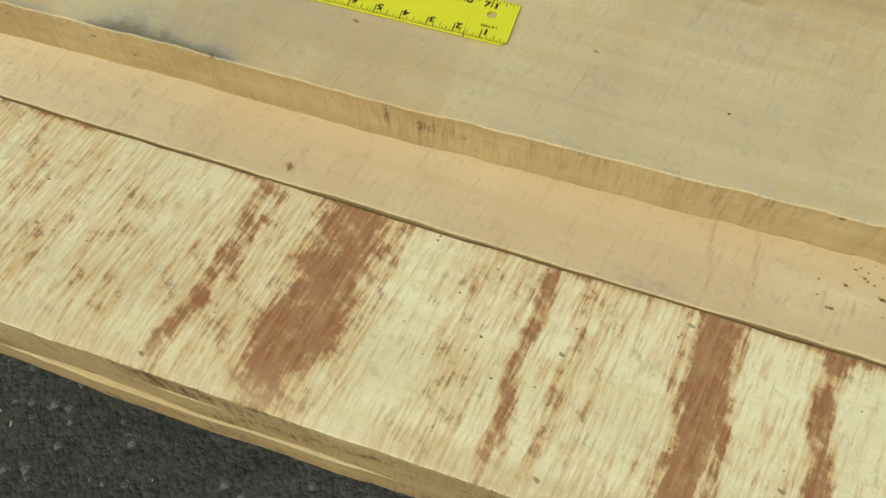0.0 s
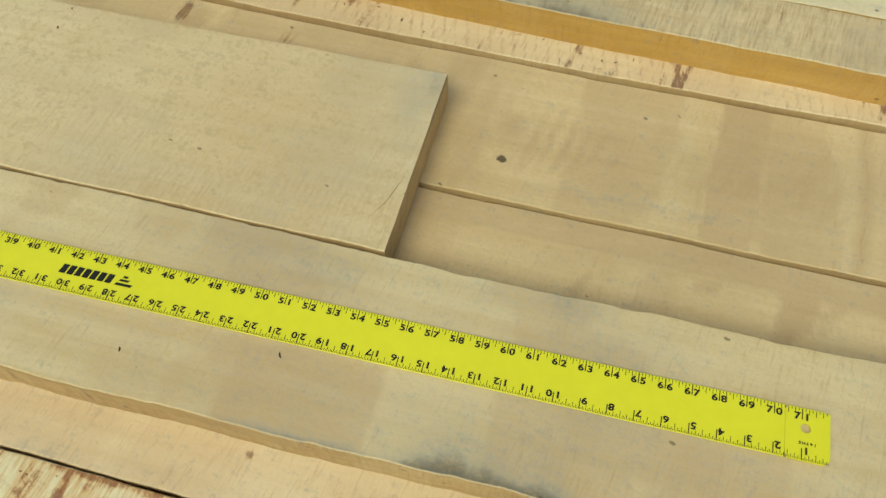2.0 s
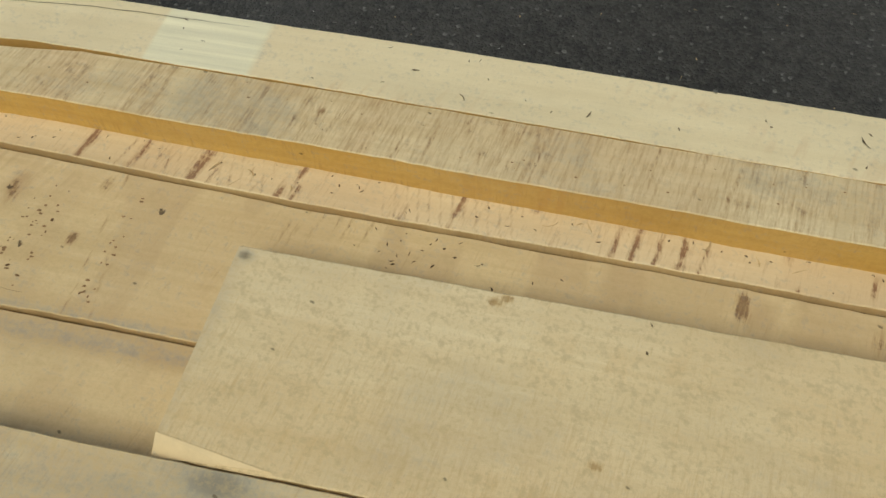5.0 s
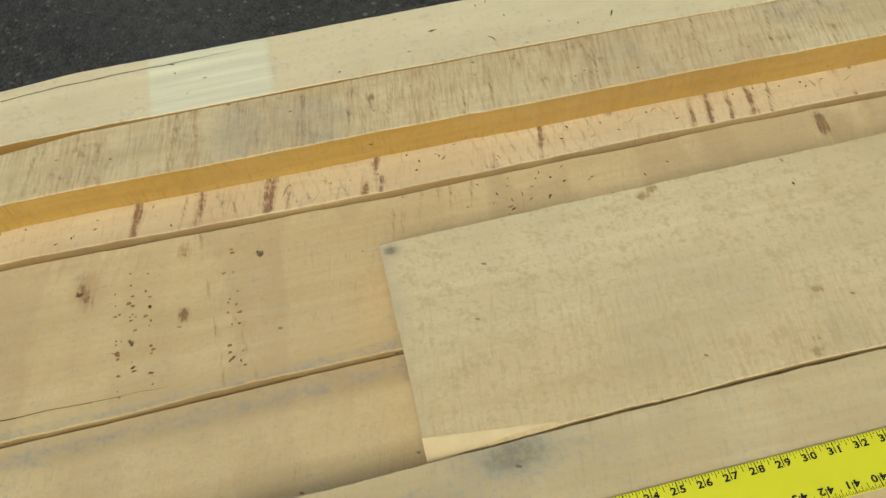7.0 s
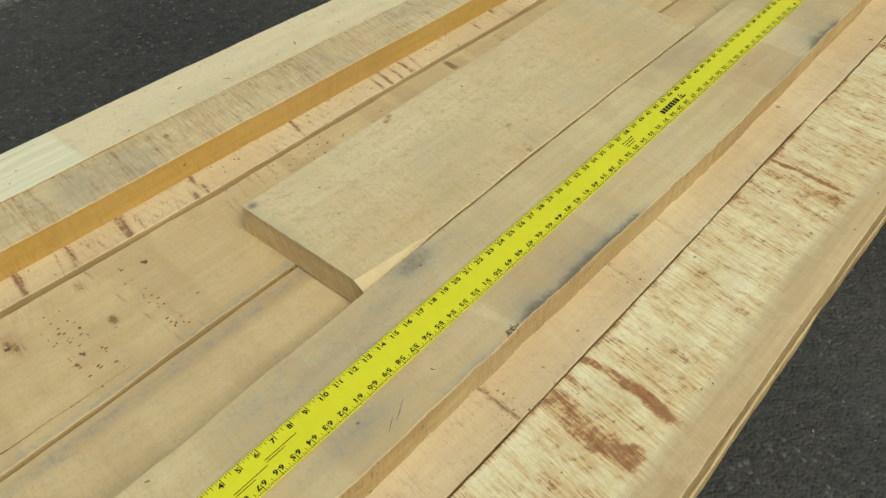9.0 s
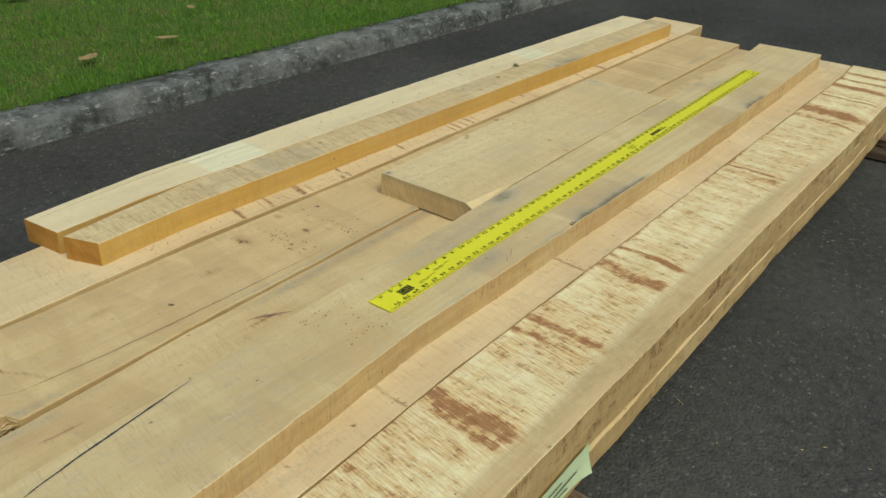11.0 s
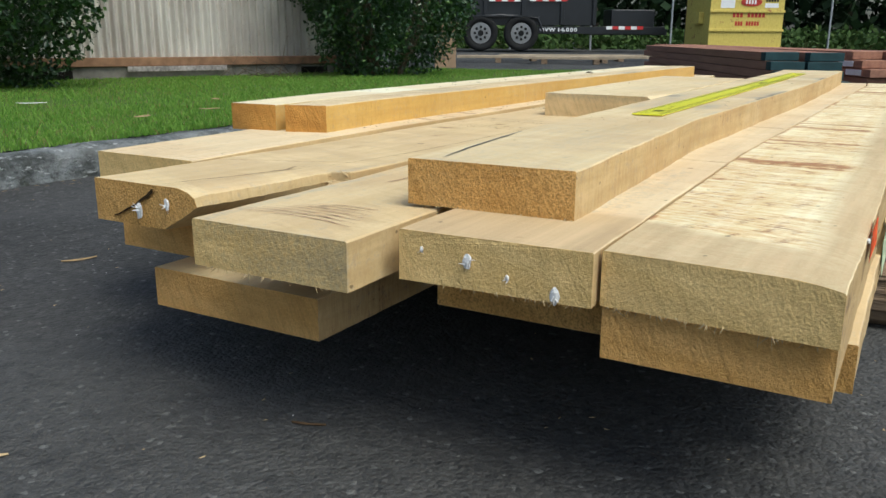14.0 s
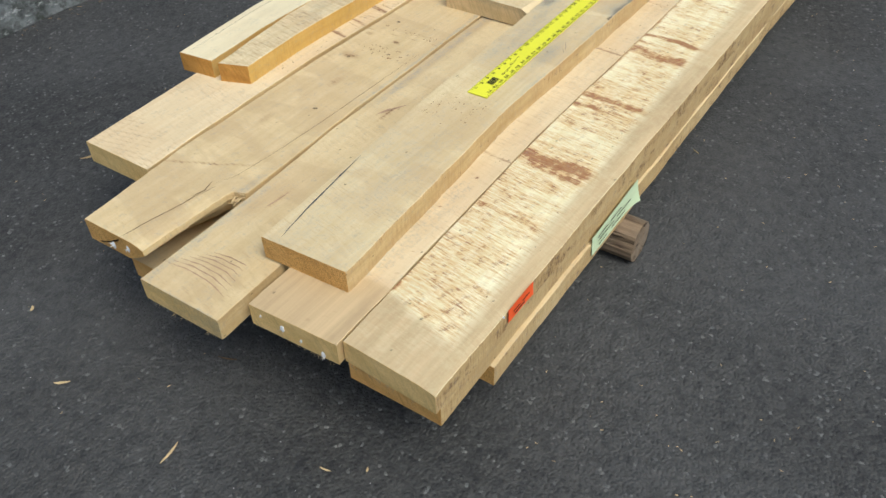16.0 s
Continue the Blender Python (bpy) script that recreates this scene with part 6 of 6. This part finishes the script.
part("top_rail", box(0, 3.65, -0.06, 0.0, 1.62, 1.70, 0.006), M_TRAILER, trailer)
part("toolbox", box(4.1, 5.2, 0.3, 1.2, 0.6, 1.02, 0.02), M_TRAILER, trailer)
for x in (0.78, 1.78):
    wheel = new("wheel")
    wheel.parent = trailer
    wheel.matrix_basis = pose(x, -0.02, 0.385 * 1.12) @ Matrix.Diagonal((1.12, 1.12, 1.12, 1.0))
    bm = bmesh.new()
    prof = [(0.22, -0.02), (0.25, -0.10), (0.34, -0.115), (0.375, -0.09), (0.385, 0.0), (0.375, 0.09), (0.25, 0.1), (0.22, 0.02)]
    rings = []
    for k in range(36):
        a = 2 * math.pi * k / 36
        rings.append([bm.verts.new((r * math.cos(a), y, r * math.sin(a))) for r, y in prof])
    for k in range(36):
        for q in range(len(prof) - 1):
            bm.faces.new((rings[k][q], rings[(k + 1) % 36][q], rings[(k + 1) % 36][q + 1], rings[k][q + 1])).smooth = True
    bmesh.ops.recalc_face_normals(bm, faces=bm.faces)
    part("tyre", bm, M_TYRE, wheel)
    bm = bmesh.new()
    bmesh.ops.create_cone(bm, cap_ends=True, segments=32, radius1=0.225, radius2=0.16, depth=0.06, matrix=pose(0, -0.05, 0, -90, 0, 0))
    part("rim", bm, M_RIM, wheel)
    bm = bmesh.new()
    for k in range(8):
        a = 2 * math.pi * k / 8
        bmesh.ops.create_cone(bm, cap_ends=True, segments=10, radius1=0.03, radius2=0.03, depth=0.02, matrix=pose(0.13 * math.cos(a), -0.085, 0.13 * math.sin(a), 90, 0, 0))
    bmesh.ops.create_cone(bm, cap_ends=True, segments=16, radius1=0.07, radius2=0.05, depth=0.08, matrix=pose(0, -0.09, 0, 90, 0, 0))
    tagged(part("hub", bm, M_TYRE, wheel), "dark hub with round holes")
bm = bmesh.new()
add_tube(bm, [(0.25, -0.12, 0.45), (0.38, -0.12, 0.80), (1.28, -0.12, 0.86), (2.18, -0.12, 0.80), (2.32, -0.12, 0.45)], 0.03, 8)
add_box(bm, 0.3, 2.25, -0.15, 0.0, 0.82, 0.85)
part("fender", bm, M_TRAILER, trailer)
for x, n in ((0.1, 3), (0.98, 5), (1.98, 6), (3.9, 6)):
    z = 1.18 if x < 3.5 else 0.52
    for q in range(n):
        part("reflector_tape", box(x + 0.155 * q, x + 0.155 * q + 0.15, -0.066, -0.061, z + 0.012 * (x > 1.5), z + 0.09), M_RED if q % 2 else M_WT, trailer)
entries = []
for ch, x in zip("GVW14,000", (0.0, 0.115, 0.25, 0.415, 0.505, 0.565, 0.635, 0.735, 0.835)):
    entries.append((ch, 2.30 + x, -0.03 if ch == "," else 0.0, 12.5, False))
words = lettering("lettering", entries, trailer, M_WT, 0.0)
words.matrix_basis = pose(0, -0.07, 0.52, 90, 0, 0)
tagged(words, "white weight lettering GVW 14,000", kind="stuff")
for q in range(8):
    part("maker_mark", box(1.30 + 0.066 * q, 1.355 + 0.066 * q, -0.066, -0.061, 1.58, 1.645), M_WT, trailer)
part("decal", box(2.55, 2.78, -0.066, -0.061, 1.30, 1.48, 0.001), plain("pale_pink_sticker", (0.6, 0.42, 0.45), 0.6), trailer, "pale pink sticker")

# Yellow dumpster.
def dumpster_material():
    g = Graph("faded_yellow_paint_with_rust", 0.6, 0.35)
    a = g.noise(g.coords((4, 4, 4)), 1.0, 6.0, 0.7)
    b = g.noise(g.coords((22, 22, 14)), 1.0, 5.0, 0.7)
    c = g.mix(g.span(b, 0.35, 0.7), (0.62, 0.50, 0.12), (0.50, 0.38, 0.08))
    c = g.mix(g.span(a, 0.60, 0.68), c, (0.24, 0.05, 0.035))
    c = g.mix(g.math("MULTIPLY", g.span(b, 0.64, 0.72), 0.8), c, (0.10, 0.05, 0.03))
    return g.done(c, b, 0.4, 0.006)


M_DUMP = dumpster_material()
M_RUST = plain("rusty_brown_steel", (0.17, 0.085, 0.05), 0.8, 0.25, 0.1, 0.5, 12.0, 0.4)
M_LID = plain("grey_black_plastic", (0.05, 0.055, 0.06), 0.6, 0.3, 0, 0.3, 8.0, 0.2)
dump = at_yard("dumpster", 18.8, 6.72, 0.02, "battered yellow steel dumpster with a half-open black lid", "dumpster", turn=3.0)
dump.matrix_world = dump.matrix_world @ Matrix.Diagonal((0.95, 1.0, 1.08, 1.0))
part("front_panel", box(0, 1.8, 0, 0.04, 0.1, 1.22, 0.004), M_DUMP, dump)
for z in (0.10, 0.46, 0.84, 1.17):
    part("rib", box(-0.02, 1.82, -0.035, 0.0, z, z + 0.055, 0.006), M_DUMP if z < 1 else M_RUST, dump)
bm = bmesh.new()
q = [bm.verts.new(p) for p in ((0, 0.04, 0.1), (0, 1.4, 0.1), (0, 1.4, 1.65), (0, 0.04, 1.22), (0.04, 0.04, 0.1), (0.04, 1.4, 0.1), (0.04, 1.4, 1.65), (0.04, 0.04, 1.22))]
for f in ((0, 1, 2, 3), (7, 6, 5, 4), (0, 3, 7, 4), (3, 2, 6, 7), (2, 1, 5, 6), (1, 0, 4, 5)):
    bm.faces.new([q[k] for k in f])
side_mesh = part("side_panel", bm, M_DUMP, dump)
other_side = new("side_panel", side_mesh.data)
other_side.parent = dump
other_side.matrix_basis = pose(1.76, 0, 0)
part("back_panel", box(0, 1.8, 1.4, 1.44, 0.1, 1.66, 0.004), M_RUST, dump)
part("floor_plate", box(0.04, 1.76, 0.04, 1.4, 0.1, 0.14), M_RUST, dump)
part("pocket", box(-0.12, 0.0, 0.35, 0.75, 0.62, 0.86, 0.01), M_DUMP, dump, "fork pocket")
lid = part("lid", box(-0.03, 0.92, 0, 1.46, -0.02, 0.02, 0.008), M_LID, dump, "black ribbed plastic lid")
lid.matrix_basis = pose(0, -0.03, 1.26, 17.5, 0, 0)
for k in range(6):
    r = part("lid_rib", box(0.03 + 0.15 * k, 0.09 + 0.15 * k, 0.02, 1.42, 0.02, 0.05, 0.01), M_LID, dump)
    r.matrix_basis = pose(0, -0.03, 1.26, 17.5, 0, 0)
bm = bmesh.new()
bmesh.ops.create_cone(bm, cap_ends=True, segments=32, radius1=1.0, radius2=1.0, depth=0.006)
for v in bm.verts:
    v.co = Vector((0.98 + v.co.x * 0.26, -0.012 + v.co.z * 0.5, 1.05 + v.co.y * 0.085))
part("oval_mark", bm, plain("faded_red_print", (0.5, 0.05, 0.03), 0.6, 0.3, 0, 0.3, 20.0, 0.0), dump, "red oval mark")
M_FADED = bpy.data.materials["faded_red_print"]
for k in range(4):
    part("mark_bar", box(0.84 + 0.07 * k, 0.88 + 0.07 * k, -0.019, -0.016, 1.01, 1.09), M_WT, dump)
for x0, x1, z in ((0.55, 1.36, 0.745), (0.62, 1.22, 0.58)):
    for k in range(9):
        if k not in (3,):
            part("print_bar", box(x0 + (x1 - x0) * k / 9, x0 + (x1 - x0) * (k + 0.72) / 9, -0.006, -0.003, z, z + 0.085), M_FADED, dump)
part("sticker", box(0.24, 0.58, -0.006, -0.003, 0.93, 1.11), M_WT, dump, "white sticker")
part("sticker", box(1.32, 1.65, -0.006, -0.003, 0.94, 1.03), M_WT, dump)
for k in range(5):
    part("print_bar", box(1.33 + 0.066 * k, 1.38 + 0.066 * k, -0.006, -0.003, 1.06, 1.13), M_BLACK, dump)

# Stacks of red timber.
def red_timber_material():
    g = Graph("reddish_brown_hardwood", 0.7, 0.3)
    shift = g.math("MULTIPLY", g.random(), 20.0)
    a = g.noise(g.coords((2, 26, 26), 0.0, shift), 1.0, 5.0, 0.65)
    c = g.mix(g.span(a, 0.36, 0.66), (0.40, 0.19, 0.12), (0.23, 0.10, 0.065))
    c = g.mix(g.math("MULTIPLY", g.random(), 0.5), c, (0.20, 0.12, 0.08))
    return g.done(c, a, 0.4, 0.003)


M_REDWOOD = red_timber_material()
M_ENDPAINT = plain("dark_teal_end_paint", (0.02, 0.055, 0.06), 0.6, 0.3, 0, 0.4, 12.0, 0.2)


def red_beam(x, y, z, length, width, height, turn, first, painted):
    root = thing("red_timber", (x, y, z), "reddish brown sawn timber with dark teal painted end" if painted else "reddish brown sawn timber in a low stack", "timber", "stacks of red timber", turn)
    part("beam", box(0.10, length, 0, width, 0, height, 0.004), M_REDWOOD, root)
    if painted:
        part("painted_end", box(0, 0.0995, 0, width, 0, height, 0.004), M_ENDPAINT, root, "dark teal painted end")
    else:
        part("sawn_end", box(0, 0.0995, 0, width, 0, height, 0.004), M_REDWOOD, root)
    if first:
        part("white_label", box(0.12, 0.34, width + 0.001, width + 0.004, 0.01, height - 0.008), M_WT, root, "white paper label")
    return root


rg = random.Random(44)
for (d0, s0), (d1, s1), rows, high in (((6.0, 2.62), (10.4, 2.93), 2, 4), ((6.4, 3.55), (11.2, 3.35), 2, 4)):
    a, b = Vector(far(d0, s0)), Vector(far(d1, s1))
    ang = math.degrees(math.atan2(b.y - a.y, b.x - a.x))
    u = (b - a).normalized()
    side = Vector((u.y, -u.x))
    for lay in range(high):
        for r in range(rows):
            j = u * rg.uniform(-0.12, 0.12) + u * 0.06 * lay + side * (0.27 * (r + 1) + rg.uniform(-0.006, 0.006))
            p = a + j
            red_beam(p.x, p.y, 0.048 + lay * 0.066, (b - a).length + rg.uniform(-0.2, 0.2), 0.25, 0.062, ang, s0 > 3 and r == 0 and lay in (1, 2), s0 < 3)
    for t in (0.28, 0.8):
        p = a + (b - a) * t
        ob = part("wooden_bearer", box(-0.05, 0.05, -0.62, 0.06, 0, 0.048, 0.004), M_LOG)
        ob.matrix_world = pose(p.x, p.y, 0, 0, 0, ang)
        tagged(ob, "brown bearer under the red timber", "bearer", "bearers under the red timber")

# Loose boards lying across the asphalt.
M_BOARD = plain("weathered_pale_boards", (0.42, 0.34, 0.24), 0.85, 0.2, 0, 0.35, 10.0, 0.3)
for k, (d, s, l, t) in enumerate([(13.2, 0.75, 3.0, -5), (13.9, 1.5, 2.6, -2), (12.6, 1.7, 1.4, -10)]):
    ob = part("loose_board", box(0, l, 0, 0.25, 0, 0.04, 0.004), M_BOARD)
    ob.matrix_world = pose(*far(d, s), 0.07, 0, 0, TURN + t)
    tagged(ob, "weathered pale board lying across bearers on the asphalt", "board", "loose boards")
    for q in (0.2, 0.75):
        o2 = part("wooden_bearer", box(l * q, l * q + 0.09, -0.05, 0.3, 0, 0.07, 0.004), M_LOG)
        o2.matrix_world = pose(*far(d, s), 0.0, 0, 0, TURN + t)
        tagged(o2, "short brown bearer under a loose board", "bearer", "bearers under loose boards")

# Fence line and woods at the back.
M_GALV = plain("galvanised_steel", (0.45, 0.46, 0.47), 0.45, 0.5, 0.5, 0.2, 10.0, 0.1)
fence = at_yard("wire_fence", 25.0, 3.0, 0.0, "galvanised wire fence in front of the woods", "fence")
for k in range(9):
    bm = add_tube(bmesh.new(), [(k * 2.4, 0, 0), (k * 2.4, 0, 1.95)], 0.03, 8)
    part("post", bm, M_GALV, fence)
part("rail", add_tube(bmesh.new(), [(0, 0, 1.9), (10, 0, 1.9), (19.2, 0, 1.9)], 0.024, 8), M_GALV, fence)


def leaf_field(name, label, place, count, size, seed, mat, kind="stuff"):
    rg = np.random.default_rng(seed)
    p = place(rg, count)
    n = len(p)
    d = rg.normal(size=(n, 3))
    d /= np.linalg.norm(d, axis=1)[:, None]
    w = np.cross(d, rg.normal(size=(n, 3)))
    w /= np.linalg.norm(w, axis=1)[:, None]
    L = size * rg.uniform(0.5, 1.4, n)[:, None]
    verts = np.stack([p, p + d * L * 0.5 + w * L * 0.3, p + d * L, p + d * L * 0.5 - w * L * 0.3], 1).reshape(-1, 3)
    k = np.arange(n)[:, None] * 4
    ob = new(name, raw_mesh(name, verts, (k + [0, 1, 2, 3]).tolist(), [mat]))
    return tagged(ob, label, "woods", kind=kind)


def woods_place(rg, n):
    d, s = rg.uniform(28, 37, n), rg.uniform(-16, 32, n)
    z = rg.random(n) ** 0.8 * 9.5
    k = fbm(s * 0.35, z * 0.45, 91) + 0.25 * fbm(s * 1.5, z * 1.5, 92)
    keep = (k > 0.44) | (z < 1.2)
    d, s, z = d[keep], s[keep], z[keep]
    e, a, r = np.array(EYE), np.array(AHEAD), np.array(RIGHT)
    xy = e + d[:, None] * a + s[:, None] * r
    return np.c_[xy, z]


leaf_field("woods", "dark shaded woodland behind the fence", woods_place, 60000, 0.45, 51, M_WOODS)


def verge_place(rg, n):
    d, s = rg.uniform(25.5, 29, n), rg.uniform(-10, 30, n)
    e, a, r = np.array(EYE), np.array(AHEAD), np.array(RIGHT)
    return np.c_[e + d[:, None] * a + s[:, None] * r, rg.random(n) ** 1.5 * 0.6]


leaf_field("verge_weeds", "low green weeds along the fence", verge_place, 14000, 0.22, 52, M_VERGE)
bm = bmesh.new()
rg = random.Random(77)
for k in range(16):
    x, y = far(29 + 5 * rg.random(), -12 + k * 2.6 + rg.random())
    add_tube(bm, [(x, y, 0), (x + rg.uniform(-0.3, 0.3), y, 4), (x + rg.uniform(-0.6, 0.6), y, 9)], [0.2, 0.15, 0.08], 8)
tagged(part("tree_trunks", bm, M_BRANCH), "dark tree trunks standing in the woods", "trees", kind="stuff")
